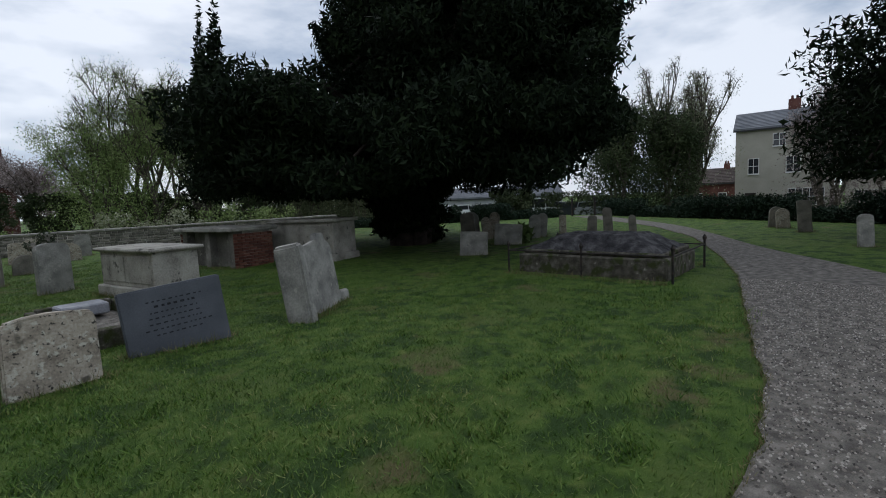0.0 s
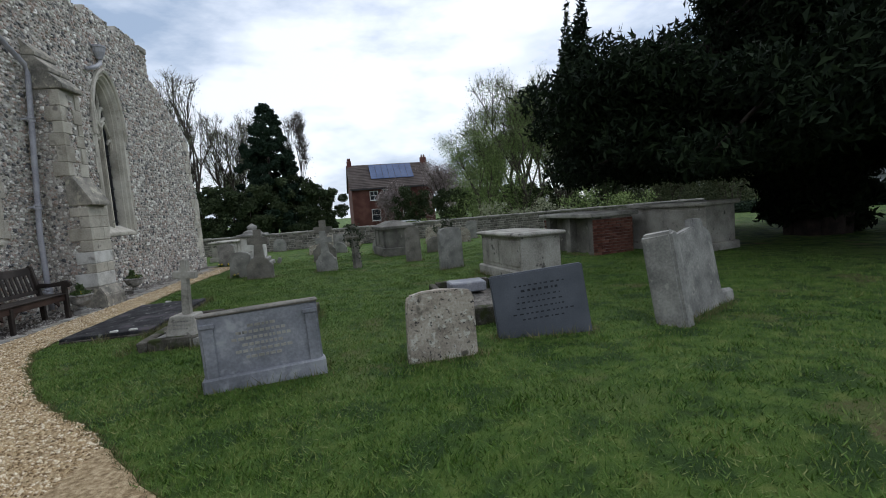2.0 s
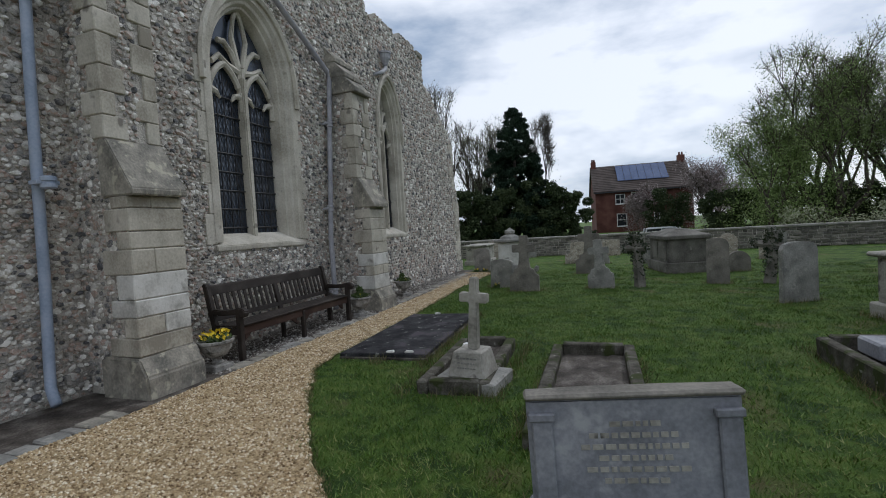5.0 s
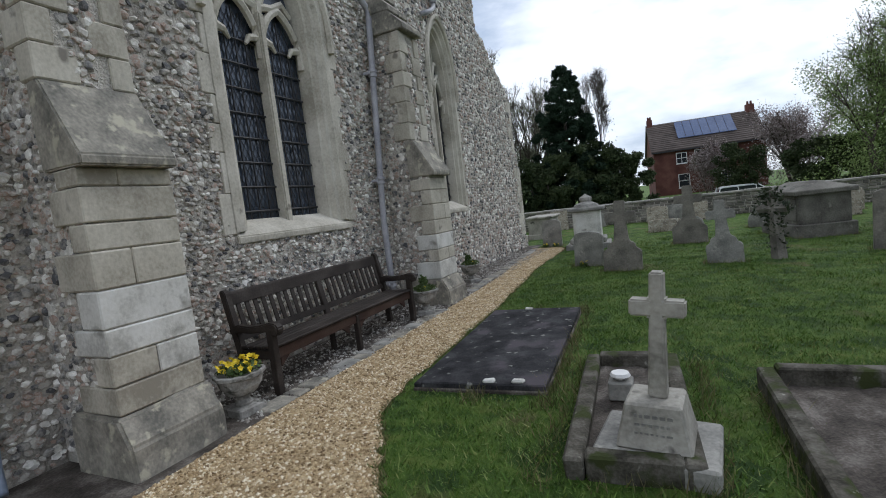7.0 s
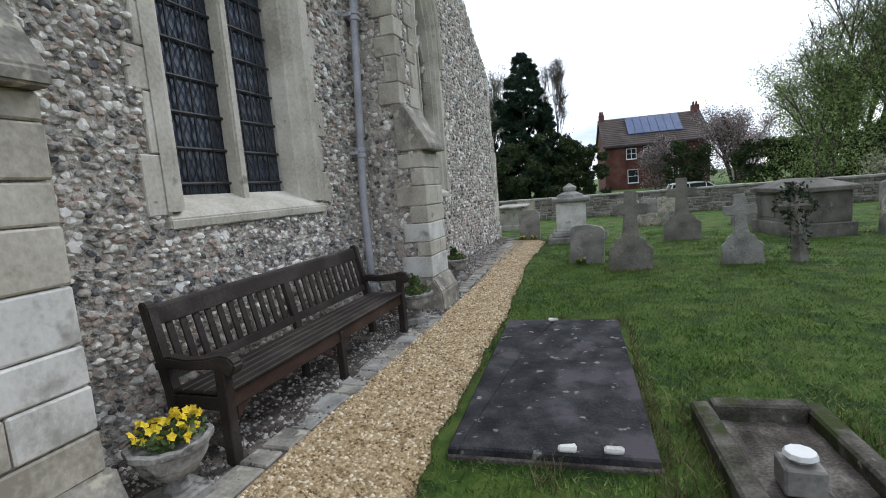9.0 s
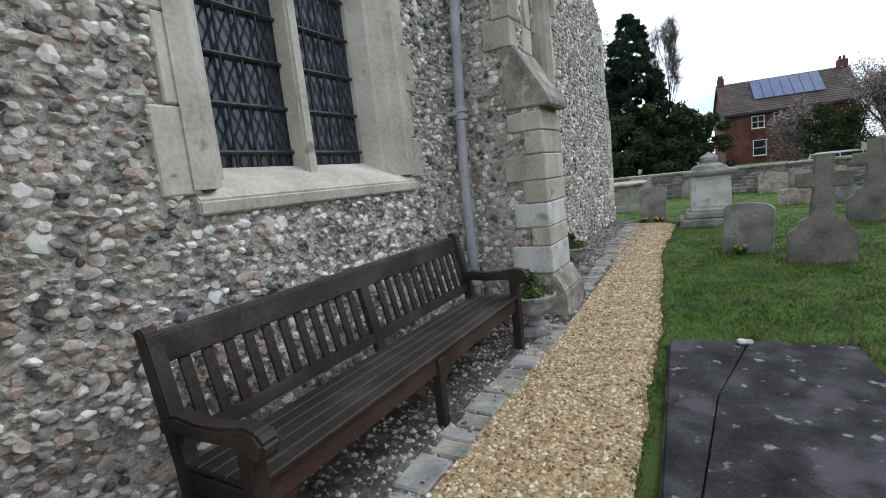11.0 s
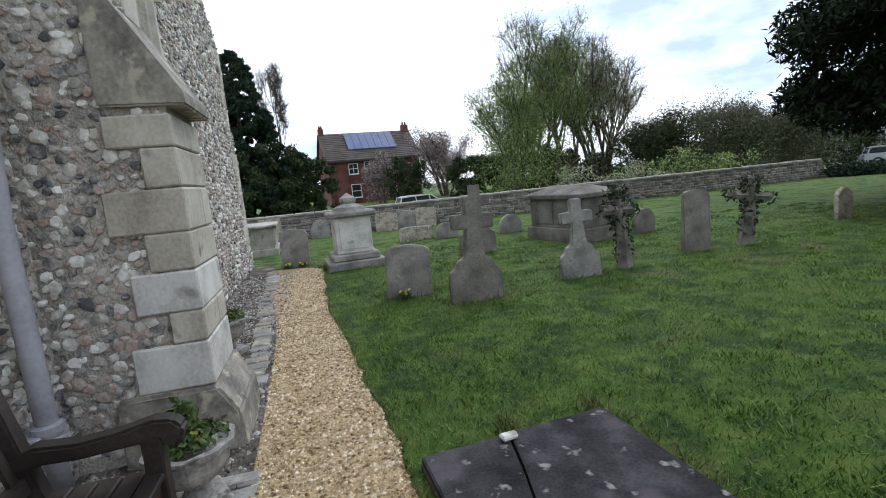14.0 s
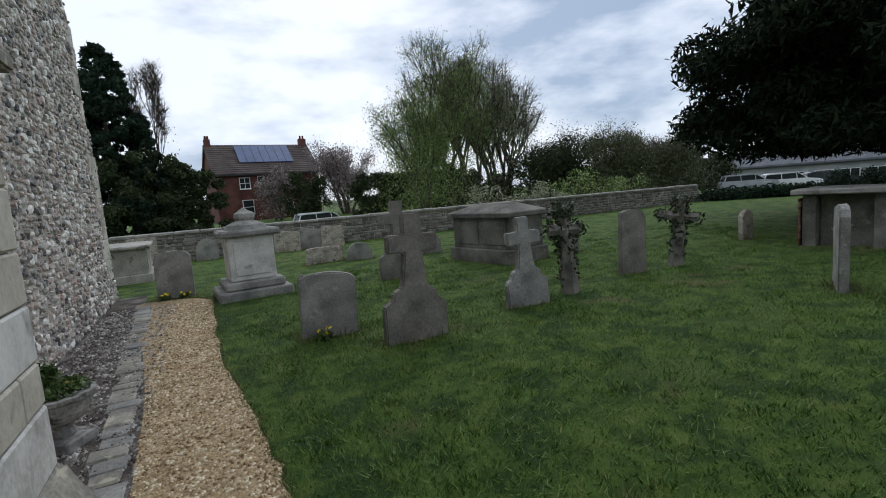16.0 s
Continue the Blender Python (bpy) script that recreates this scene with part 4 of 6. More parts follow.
a = headstone(5.34, 5.78, 12, 1.0, 0.66, 0.12, "flat", "hs_blue", "wide grey marble headstone with side pilasters and mossy top", lean=-1.5, tip=-2, lines=0)
for u in (-0.43, 0.43):
    part("pilaster", boxed(u - 0.05, u + 0.05, -0.085, -0.058, 0.10, 0.56, bevel=0.008), M["hs_blue"], a)
    part("capital", boxed(u - 0.065, u + 0.065, -0.095, -0.058, 0.56, 0.60, bevel=0.006), M["hs_blue"], a)
part("base", boxed(-0.52, 0.52, -0.11, 0.07, -0.1, 0.13, bevel=0.015), M["hs_blue"], a)
part("mossy_top", worn(boxed(-0.51, 0.51, -0.075, 0.07, 0.655, 0.685, bevel=0.012), 0.01, 14, 2), M["hs_dark"], a, "moss and lichen crust")
rr = random.Random(2)
for k in range(6):
    bm = bmesh.new()
    ww = (0.22, 0.42, 0.5, 0.34, 0.46, 0.3)[k]
    u = -ww / 2
    while u < ww / 2:
        l = rr.uniform(0.02, 0.05)
        box(bm, u, u + l, -0.0635, -0.058, 0.52 - 0.055 * k, 0.545 - 0.055 * k)
        u += l + 0.012
    tagged(part("worn_lettering", bm, M["tomb"], a), kind="stuff")

headstone(6.95, 5.82, 8, 0.68, 0.66, 0.10, "soft", "hs_lichen", "squat pale headstone crusted with white and black lichen", lean=1.5, tip=-3, wear=0.02)
headstone(8.10, 6.22, -5, 1.0, 0.70, 0.09, "flat", "slate", "dark blue-grey slate headstone with cut lettering, leaning sideways", lean=-4.5, tip=-5, lines=7, wear=0.003)


def leaning_tomb():
    ob = thing("headstone", pose(9.98, 6.36, 0, -10, 4, 32), "large grey double headstone with a thick side pier, leaning over", "headstone", "old headstones")
    part("slab", worn(slab([(-0.52, -0.2), (0.62, -0.2), (0.60, 0.92), (0.42, 1.02), (0.40, 1.10), (0.16, 1.10), (0.14, 1.0), (-0.52, 0.86)], 0.10, 0.014), 0.01, 6), M["hs_grey"], ob)
    part("pier", worn(slab([(-0.70, -0.2), (-0.50, -0.2), (-0.50, 0.90), (-0.58, 0.97), (-0.70, 0.93)], 0.34, 0.03), 0.012, 6), M["hs_grey"], ob)
    part("backing", worn(slab([(-0.48, -0.2), (0.58, -0.2), (0.55, 0.86), (-0.48, 0.78)], 0.12, 0.014), 0.01, 6), M["tomb_dark"], ob).location = (0, 0.12, 0)
    part("fallen_piece", worn(boxed(0.62, 0.92, -0.06, 0.06, -0.05, 0.2, bevel=0.03), 0.02, 6), M["hs_grey"], ob)


leaning_tomb()
headstone(2.57, 14.78, -14, 0.60, 0.70, 0.09, "segment", "hs_grey", "grey headstone with a curved top and lichen at its foot", lean=2)
headstone(3.27, 14.03, -2, 0.66, 1.27, 0.11, "cross", "hs_dark", "brown stone cross rising from a shouldered base", category="grave cross", name="cross_headstone", lean=1)
headstone(4.50, 17.5, 0, 0.74, 1.36, 0.12, "cross", "hs_dark", "tall brown stone grave cross on a broad base", category="grave cross", name="cross_headstone")
headstone(4.92, 14.36, -8, 0.56, 1.09, 0.10, "cross", "hs_grey", "short grey stone grave cross on a shouldered base", lean=-3, category="grave cross", name="cross_headstone")
headstone(7.28, 14.85, -14, 0.44, 0.98, 0.10, "soft", "hs_dark", "weathered dark headstone with a ragged top", wear=0.03)
headstone(8.15, 17.24, 6, 0.55, 0.52, 0.10, "round", "hs_dark", "small dark round-topped headstone on the lawn", wear=0.01)
headstone(8.02, 12.5, 28, 0.66, 0.98, 0.10, "soft", "hs_grey", "tall grey headstone mottled with pale lichen", wear=0.012)
headstone(0.95, 18.9, -4, 0.56, 0.80, 0.10, "segment", "hs_grey", "grey headstone with a curved top by the gravel path")
for x, y, w, h, st in ((-0.05, 25.0, 0.7, 0.8, "flat"), (1.5, 24.9, 0.6, 0.62, "round"), (3.69, 24.6, 0.75, 0.62, "soft"), (4.4, 24.7, 0.8, 0.62, "soft"), (5.0, 24.3, 0.7, 0.66, "flat"), (3.95, 20.9, 0.95, 0.38, "soft"), (4.7, 20.6, 0.6, 0.42, "round"),
                       (6.31, 20.1, 0.6, 0.48, "round"), (9.0, 23.0, 0.6, 0.75, "round"), (10.4, 22.4, 0.5, 0.8, "soft"), (11.6, 15.7, 0.42, 0.62, "round"), (9.7, 20.6, 0.6, 0.6, "round"), (8.5, 21.4, 0.6, 0.7, "soft")):
    headstone(x, y, random.Random(x).uniform(-14, 14), w, h, 0.1, st, "hs_grey" if (x * 7) % 2 < 1 else "hs_lichen", "old lichened headstone standing near the boundary wall", lean=random.Random(y).uniform(-4, 4))
for x, y, w, h, st, mt in ((15.95, 8.37, 0.72, 0.62, "flat", "hs_grey"), (19.3, 11.2, 0.5, 0.98, "soft", "hs_dark"), (19.9, 11.5, 0.55, 1.0, "round", "hs_grey"), (20.0, 10.9, 0.36, 0.8, "round", "hs_lichen"), (20.6, 11.0, 0.36, 0.95, "round", "hs_lichen"), (18.56, 9.07, 0.85, 0.64, "flat", "hs_grey"),
                           (20.75, 9.45, 0.42, 0.82, "round", "hs_grey"), (21.39, 9.54, 0.38, 0.85, "round", "hs_grey"), (22.65, 9.34, 0.26, 0.7, "flat", "hs_lichen"), (20.7, 7.3, 0.3, 0.78, "soft", "hs_dark"), (22.8, 7.63, 0.32, 0.95, "soft", "hs_dark"), (22.78, 6.76, 0.24, 0.68, "round", "hs_dark"),
                           (26.52, 3.2, 0.42, 0.72, "round", "hs_dark"), (26.03, 2.89, 0.4, 0.68, "round", "hs_lichen"), (24.41, 2.16, 0.36, 0.98, "flat", "hs_dark"), (20.45, 0.75, 0.3, 0.74, "soft", "hs_grey"), (17.95, -0.68, 0.42, 0.8, "soft", "hs_dark"), (21.57, -0.81, 0.5, 0.6, "soft", "hs_dark")):
    headstone(x, y, -62 + random.Random(x).uniform(-12, 12), w, h, 0.09, st, mt, "small old headstone on the lawn beyond the yew", lean=random.Random(y).uniform(-5, 5))


for k, (x, y) in enumerate(((0.78, 18.68), (1.08, 18.66), (2.48, 14.6))):
    v = thing('grave_flowers', pose(x, y, 0), 'small posy of white and yellow flowers at a headstone', 'flowers')
    leaves('posy_leaves', [(0, 0, 0.06, 0.09, 0.06, 0.05)], 90, 0.03, M['plant'], v, 60 + k)
    bloom(v, 6, 0.09, 0.09, 0.14, 70 + k)


def ivy_stone(x, y, h, w, seed):
    ob = thing("ivy_cross", pose(x, y, 0, 0, random.Random(seed).uniform(-6, 6), -20), "old stone cross smothered in dark ivy", "grave cross", "old headstones")
    bm = bmesh.new()
    tube(bm, [(0, 0, -0.1), (0.02, 0, h * 0.5), (0, 0, h)], [0.13, 0.10, 0.07], 6)
    tube(bm, [(-w / 2, 0, h * 0.75), (w / 2, 0, h * 0.72)], 0.08, 6)
    part("shaft", worn(bm, 0.03, 5), M["hs_dark"], ob)
    leaves("ivy", [(0, 0, h * f, 0.15 + 0.05 * (f > 0.6), 0.13, 0.14) for f in (0.2, 0.35, 0.5, 0.65, 0.8, 0.95)] + [(-w / 2, 0, h * 0.75, 0.12, 0.1, 0.12), (w / 2, 0, h * 0.72, 0.1, 0.1, 0.12)], 900, 0.035, M["ivy"], ob, seed)


ivy_stone(5.72, 14.5, 1.16, 0.42, 1)
ivy_stone(8.2, 14.8, 1.08, 0.62, 2)

# ---------------------------------------------------------------- tombs


def chest_tomb(x, y, yaw, l, w, h, material, label, cap=0.09, hip=0.0, plinth=0.18, panels=2, over=0.09, cap_material=None):
    """l runs along the tomb's own x."""
    ob = thing("chest_tomb", pose(x, y, 0, 0, 0, yaw), label, "chest tomb")
    m, mc = M[material], M[cap_material or material]
    part("plinth", worn(boxed(-l / 2 - 0.07, l / 2 + 0.07, -w / 2 - 0.07, w / 2 + 0.07, -0.1, plinth, bevel=0.02), 0.01, 6, 2), m, ob)
    part("body", worn(boxed(-l / 2, l / 2, -w / 2, w / 2, plinth, h - cap, bevel=0.01), 0.008, 5, 2), m, ob)
    for side in (-1, 1):
        for k in range(panels):
            u0 = -l / 2 + 0.08 + (l - 0.08) / panels * k
            u1 = u0 + (l - 0.08) / panels - 0.08
            y0, y1 = sorted((side * w / 2, side * (w / 2 + 0.016)))
            part("panel", boxed(u0, u1, y0 - 0.004 * (side > 0), y1, plinth + 0.08, h - cap - 0.07, bevel=0.006), m, ob)
    bm = bmesh.new()
    if hip:
        a, b = l / 2 + over, w / 2 + over
        lo, mid = h - cap, h
        v = [bm.verts.new(p) for p in [(-a, -b, lo), (a, -b, lo), (a, b, lo), (-a, b, lo), (-a, -b, mid), (a, -b, mid), (a, b, mid), (-a, b, mid), (-a * 0.5, -b * 0.25, mid + hip), (a * 0.5, -b * 0.25, mid + hip), (a * 0.5, b * 0.25, mid + hip), (-a * 0.5, b * 0.25, mid + hip)]]
        for q in ((3, 2, 1, 0), (0, 1, 5, 4), (1, 2, 6, 5), (2, 3, 7, 6), (3, 0, 4, 7), (4, 5, 9, 8), (5, 6, 10, 9), (6, 7, 11, 10), (7, 4, 8, 11), (8, 9, 10, 11)):
            bm.faces.new([v[i] for i in q])
        bmesh.ops.bevel(bm, geom=list(bm.edges), offset=0.012, segments=1, affect="EDGES")
    else:
        box(bm, -l / 2 - over, l / 2 + over, -w / 2 - over, w / 2 + over, h - cap, h, bevel=0.025)
    part("cap_slab", worn(bm, 0.01, 5, 1), mc, ob)
    return ob


chest_tomb(6.8, 17.85, 102, 1.6, 0.95, 0.98, "tomb_dark", "dark weathered chest tomb with a hipped stone lid", hip=0.17, plinth=0.28)
chest_tomb(9.06, 10.4, 100, 1.82, 0.78, 0.88, "tomb", "pale limestone chest tomb with a moulded lid and blackened foot", cap=0.07, plinth=0.2)
chest_tomb(13.7, 12.25, 108, 2.1, 1.0, 1.12, "tomb", "tall grey chest tomb with fluted end pilasters", panels=2, cap=0.10)
chest_tomb(-0.1, 22.4, 92, 1.6, 0.8, 0.8, "tomb", "low pale chest tomb beyond the church corner", cap=0.08)


def brick_tomb(x, y, yaw):
    ob = thing("brick_tomb", pose(x, y, 0, 0, 0, yaw), "red brick chest tomb with a cracked grey stone lid", "chest tomb")
    l, w, h = 2.2, 1.15, 0.92
    part("core", boxed(-l / 2 + 0.03, l / 2 - 0.03, -w / 2 + 0.03, w / 2 - 0.30, -0.05, h), M["mortar"], ob)
    # long side of dark stone, set back from the lid's edge
    part("side_slab", worn(boxed(-l / 2 + 0.24, l / 2 - 0.24, w / 2 - 0.30, w / 2 - 0.24, -0.05, h, bevel=0.01), 0.008, 6, 2), M["tomb_dark"], ob, "dark stone side slab set back under the lid")
    for u in (-l / 2 + 0.03, l / 2 - 0.23, -0.1):
        part("pier", boxed(u, u + 0.2, w / 2 - 0.30, w / 2 - 0.03, -0.05, h, bevel=0.01), M["tomb_dark"], ob)
    bw, bh = 0.225, 0.072
    stretch = {}
    rr = random.Random(6)
    for row in range(int(h / bh)):
        z = row * bh
        for face in range(4):
            length = l if face < 2 else w
            off = -bw / 2 if row % 2 else 0.0
            k = 0
            while off + bw * k < length:
                u0, u1 = max(0, off + bw * k), min(length, off + bw * (k + 1))
                k += 1
                if u1 - u0 < 0.05 or face == 1:
                    continue
                key = round(u1 - u0, 3)
                if key not in stretch:
                    bm = boxed(-key / 2 + 0.005, key / 2 - 0.005, -0.03, 0.0, 0.005, bh - 0.005, bevel=0.004)
                    first = part("brick", bm, M["brick"], ob)
                    stretch[key] = first.data
                    b = first
                else:
                    b = new("brick", stretch[key])
                    b.parent = ob
                c = (u0 + u1) / 2 - length / 2
                o = rr.uniform(-0.004, 0.004)
                b.matrix_local = [pose(c, -w / 2 + o, z), pose(-c, w / 2 + o, z, 0, 0, 180), pose(-l / 2 + o, -c, z, 0, 0, -90), pose(l / 2 + o, c, z, 0, 0, 90)][face]
    part("lid", worn(boxed(-l / 2 - 0.12, l / 2 + 0.12, -w / 2 - 0.12, w / 2 + 0.12, h, h + 0.10, bevel=0.02), 0.02, 5, 3), M["coping"], ob, "cracked grey stone lid")


brick_tomb(11.8, 13.45, 101)


def pedestal_tomb(x, y):
    ob = thing("pedestal_tomb", pose(x, y, 0, 0, 0, 4), "pale stone pedestal tomb crowned with a draped urn", "tomb")
    part("step", worn(boxed(-0.56, 0.56, -0.5, 0.5, -0.05, 0.14, bevel=0.02), 0.01, 6, 2), M["hs_grey"], ob)
    part("base", worn(boxed(-0.46, 0.46, -0.42, 0.42, 0.14, 0.28, bevel=0.03), 0.01, 6, 2), M["hs_grey"], ob)
    part("pedestal", boxed(-0.35, 0.35, -0.32, 0.32, 0.28, 0.98, bevel=0.015), M["white_ash"], ob)
    part("panel", boxed(-0.27, 0.27, -0.335, -0.318, 0.36, 0.90, bevel=0.01), M["white_ash"], ob)
    part("cornice", boxed(-0.46, 0.46, -0.42, 0.42, 0.98, 1.09, bevel=0.03), M["hs_grey"], ob)
    part("urn", worn(lathe([(0.34, 1.09), (0.30, 1.16), (0.20, 1.2), (0.14, 1.23), (0.17, 1.28), (0.16, 1.34), (0.07, 1.40), (0.02, 1.44)], 14), 0.02, 8), M["hs_grey"], ob)
    part("fallen_vase", worn(lathe([(0.05, 0), (0.08, 0.1), (0.05, 0.2)], 10), 0.01, 8), M["urn"], ob).matrix_local = pose(0.75, -0.1, 0.02, 0, 20, 0)


pedestal_tomb(2.1, 18.15)


def kerbed_grave(x0, x1, y0, y1, fill, label, skew=0.0, h=0.12):
    ob = thing("kerbed_grave", pose((x0 + x1) / 2, (y0 + y1) / 2, 0, 0, 0, skew), label, "grave")
    a, b = (x1 - x0) / 2, (y1 - y0) / 2
    for n, q in enumerate(((-a, -a + 0.11, -b, b), (a - 0.11, a, -b, b), (-a + 0.11, a - 0.11, -b, -b + 0.11), (-a + 0.11, a - 0.11, b - 0.11, b))):
        part("kerb", worn(boxed(*q, -0.08, h + 0.01 * n, bevel=0.014), 0.012, 7, 1), M["kerb"], ob)
    bm = bmesh.new()
    bmesh.ops.create_grid(bm, x_segments=10, y_segments=18, size=1.0)
    for v in bm.verts:
        v.co = Vector((v.co.x * (a - 0.1), v.co.y * (b - 0.1), 0.05 + 0.03 * noise.noise(v.co * 4)))
    part("filling", bm, M[fill], ob)
    return ob


g = kerbed_grave(3.42, 4.12, 7.35, 9.05, "soil", "narrow kerbed grave with soil and gravel, grown over", 4)
g = kerbed_grave(4.60, 5.46, 6.45, 8.80, "soil", "low kerbed grave filled with grey chippings", 2, 0.14)
g = kerbed_grave(7.2, 8.3, 6.9, 9.15, "grey_gravel", "dark kerbed grave with chippings behind the slate headstone", 3, 0.2)
part("tablet", boxed(-0.28, 0.28, 0.55, 0.95, 0.1, 0.26, bevel=0.02), M["hs_blue"], g)


def small_cross(x, y):
    ob = thing("stone_cross", pose(x, y, 0, 0, 1, -6), "small pale stone cross leaning on a tapered plinth", "grave cross")
    part("step", worn(boxed(-0.31, 0.31, -0.27, 0.27, -0.05, 0.12, bevel=0.015), 0.006, 8), M["hs_grey"], ob)
    bm = bmesh.new()
    v = [bm.verts.new((sx * w, sy * w, z)) for z, w in ((0.12, 0.19), (0.36, 0.14)) for sx, sy in ((-1, -1), (1, -1), (1, 1), (-1, 1))]
    for q in ((3, 2, 1, 0), (4, 5, 6, 7), (0, 1, 5, 4), (1, 2, 6, 5), (2, 3, 7, 6), (3, 0, 4, 7)):
        bm.faces.new([v[i] for i in q])
    bmesh.ops.bevel(bm, geom=list(bm.edges), offset=0.012, segments=1, affect="EDGES")
    part("plinth", bm, M["tomb"], ob)
    part("cross", slab([(-0.05, 0.36), (0.05, 0.36), (0.038, 0.81), (0.14, 0.81), (0.14, 0.90), (0.038, 0.90), (0.036, 1.05), (-0.036, 1.05), (-0.038, 0.90), (-0.14, 0.90), (-0.14, 0.81), (-0.038, 0.81)], 0.09, 0.01), M["tomb"], ob).rotation_euler = (0, radians(2.5), 0)
    bm = bmesh.new()
    rr = random.Random(4)
    for k in range(3):
        u = -0.09
        while u < 0.08:
            l = rr.uniform(0.012, 0.03)
            box(bm, u, u + l, -0.172 + 0.0085 * k, -0.15, 0.20 + 0.045 * k, 0.218 + 0.045 * k)
            u += l + 0.01
    part("worn_lettering", bm, M["hs_grey"], ob)


small_cross(3.94, 7.66)
v = thing("flower_vase", pose(3.70, 8.30, 0.06), "small stone flower block with dead stems", "vase")
part("block", boxed(-0.08, 0.08, -0.08, 0.08, 0, 0.13, bevel=0.01), M["hs_grey"], v)
part("bowl", lathe([(0.03, 0.13), (0.07, 0.16), (0.06, 0.18)], 10), M["white"], v)


def ledger_stone():
    ob = thing("ledger_slab", pose(2.51, 9.63, 0, 0, 0, 3.2), "large dark slate ledger slab set in the grass, cracked across", "grave slab")
    left = [(-0.56, -1.28), (-0.50, -1.28), (-0.30, 0.35), (-0.13, 1.0), (-0.06, 1.28), (-0.56, 1.28)]
    right = [(-0.495, -1.28), (0.56, -1.28), (0.56, 1.28), (-0.05, 1.28), (-0.12, 0.98), (-0.292, 0.35)]
    for poly, z in ((left, 0.07), (right, 0.078)):
        bm = bmesh.new()
        lo = [bm.verts.new((x, y, -0.05)) for x, y in poly]
        hi = [bm.verts.new((x, y, z)) for x, y in poly]
        bm.faces.new(hi)
        bm.faces.new(lo[::-1])
        for i in range(len(poly)):
            bm.faces.new((lo[i], lo[(i + 1) % len(poly)], hi[(i + 1) % len(poly)], hi[i]))
        bmesh.ops.bevel(bm, geom=[e for e in bm.edges if all(v.co.z > 0 for v in e.verts)], offset=0.01, segments=1, affect="EDGES")
        part("slate_piece", bm, M["ledger"], ob)
    part("bedding", worn(boxed(-0.57, 0.57, -1.29, 1.29, -0.06, 0.03, bevel=0.01), 0.004, 6, 2), M["soil"], ob)
    for x, y in ((0.1, -1.24), (0.34, -1.23), (-0.08, 1.22)):
        part("stone_chip", worn(boxed(x - 0.05, x + 0.05, y - 0.03, y + 0.03, 0.07, 0.105, bevel=0.012), 0.01, 20), M["white_ash"], ob)


ledger_stone()


def railed_tomb():
    ob = thing("railed_tomb", pose(15.05, 4.47, 0, 0, 0, 1), "low dark stone tomb mounded with slate chippings inside iron railings", "tomb")
    a, b = 0.86, 1.38
    part("plinth", worn(boxed(-a, a, -b, b, -0.05, 0.36, bevel=0.03), 0.015, 4, 3), M["kerb"], ob)
    part("upper_step", worn(boxed(-a + 0.08, a - 0.08, -b + 0.08, b - 0.08, 0.36, 0.44, bevel=0.02), 0.01, 4, 3), M["kerb"], ob)
    bm = bmesh.new()
    bmesh.ops.create_grid(bm, x_segments=30, y_segments=40, size=1.0)
    for v in bm.verts:
        e = max(abs(v.co.x), abs(v.co.y))
        v.co = Vector((v.co.x * (a - 0.1), v.co.y * (b - 0.1), 0.43 + 0.28 * min(1, (1 - e) * 2.2) + 0.03 * noise.noise(v.co * 17)))
    part("mound", bm, M["mound"], ob, "heap of dark slate chippings")
    for x in (-a - 0.16, a + 0.16):
        for y in (-b - 0.12, 0, b + 0.12):
            bm = bmesh.new()
            tube(bm, [(x, y, -0.05), (x, y, 0.52)], 0.02, 6)
            tube(bm, [(x, y, 0.50), (x, y, 0.56), (x, y, 0.62)], [0.022, 0.04, 0.008], 6)
            part("railing_post", bm, M["iron"], ob)
        bm = bmesh.new()
        tube(bm, [(x, -b - 0.12, 0.43), (x, b + 0.12, 0.43)], 0.014, 6)
        part("rail", bm, M["iron"], ob)
    for y in (-b - 0.12, b + 0.12):
        bm = bmesh.new()
        tube(bm, [(-a - 0.16, y, 0.43), (a + 0.16, y, 0.43)], 0.014, 6)
        part("rail", bm, M["iron"], ob)


railed_tomb()


# longer grass left uncut round the stones, and along the path's edge
r = np.random.default_rng(21)
tx, ty, tl = [], [], []
for x, y, yaw, w in BASES:
    n = int(420 * w)
    u, v = r.uniform(-w / 2 - 0.08, w / 2 + 0.08, n), r.normal(0, 0.07, n) + np.where(r.uniform(0, 1, n) < 0.5, -0.08, 0.08)
    if w > 1.2:
        v = r.normal(0, 0.05, n) + np.where(r.uniform(0, 1, n) < 0.5, -1, 1) * {1.3: 0.12, 1.9: 0.5 if yaw != 90 else 0.43, 2.2: 0.58, 2.8: 1.2, 2.6: 0.6, 2.9: 0.0}.get(w, 0.5)
    c, s = math.cos(radians(yaw)), math.sin(radians(yaw))
    tx.append(x + u * c - v * s)
    ty.append(y + u * s + v * c)
    tl.append(r.uniform(0.03, 0.13, n))
edge = np.array(inner_line)
k = r.integers(0, len(edge) - 1, 9000)
f = r.uniform(0, 1, 9000)[:, None]
e = edge[k] * (1 - f) + edge[k + 1] * f + r.normal(0, 0.018, (9000, 2))
tx.append(e[:, 0])
ty.append(e[:, 1])
tl.append(r.uniform(0.015, 0.05, 9000))
tx, ty, tl = np.concatenate(tx), np.concatenate(ty), np.concatenate(tl)
keep = ~((tx > 1.95) & (tx < 3.08) & (ty > 8.4) & (ty < 10.88))
tx, ty, tl = tx[keep], ty[keep], tl[keep]
N = len(tx)
w, a = r.uniform(0.002, 0.005, N), r.uniform(0, 6.28, N)
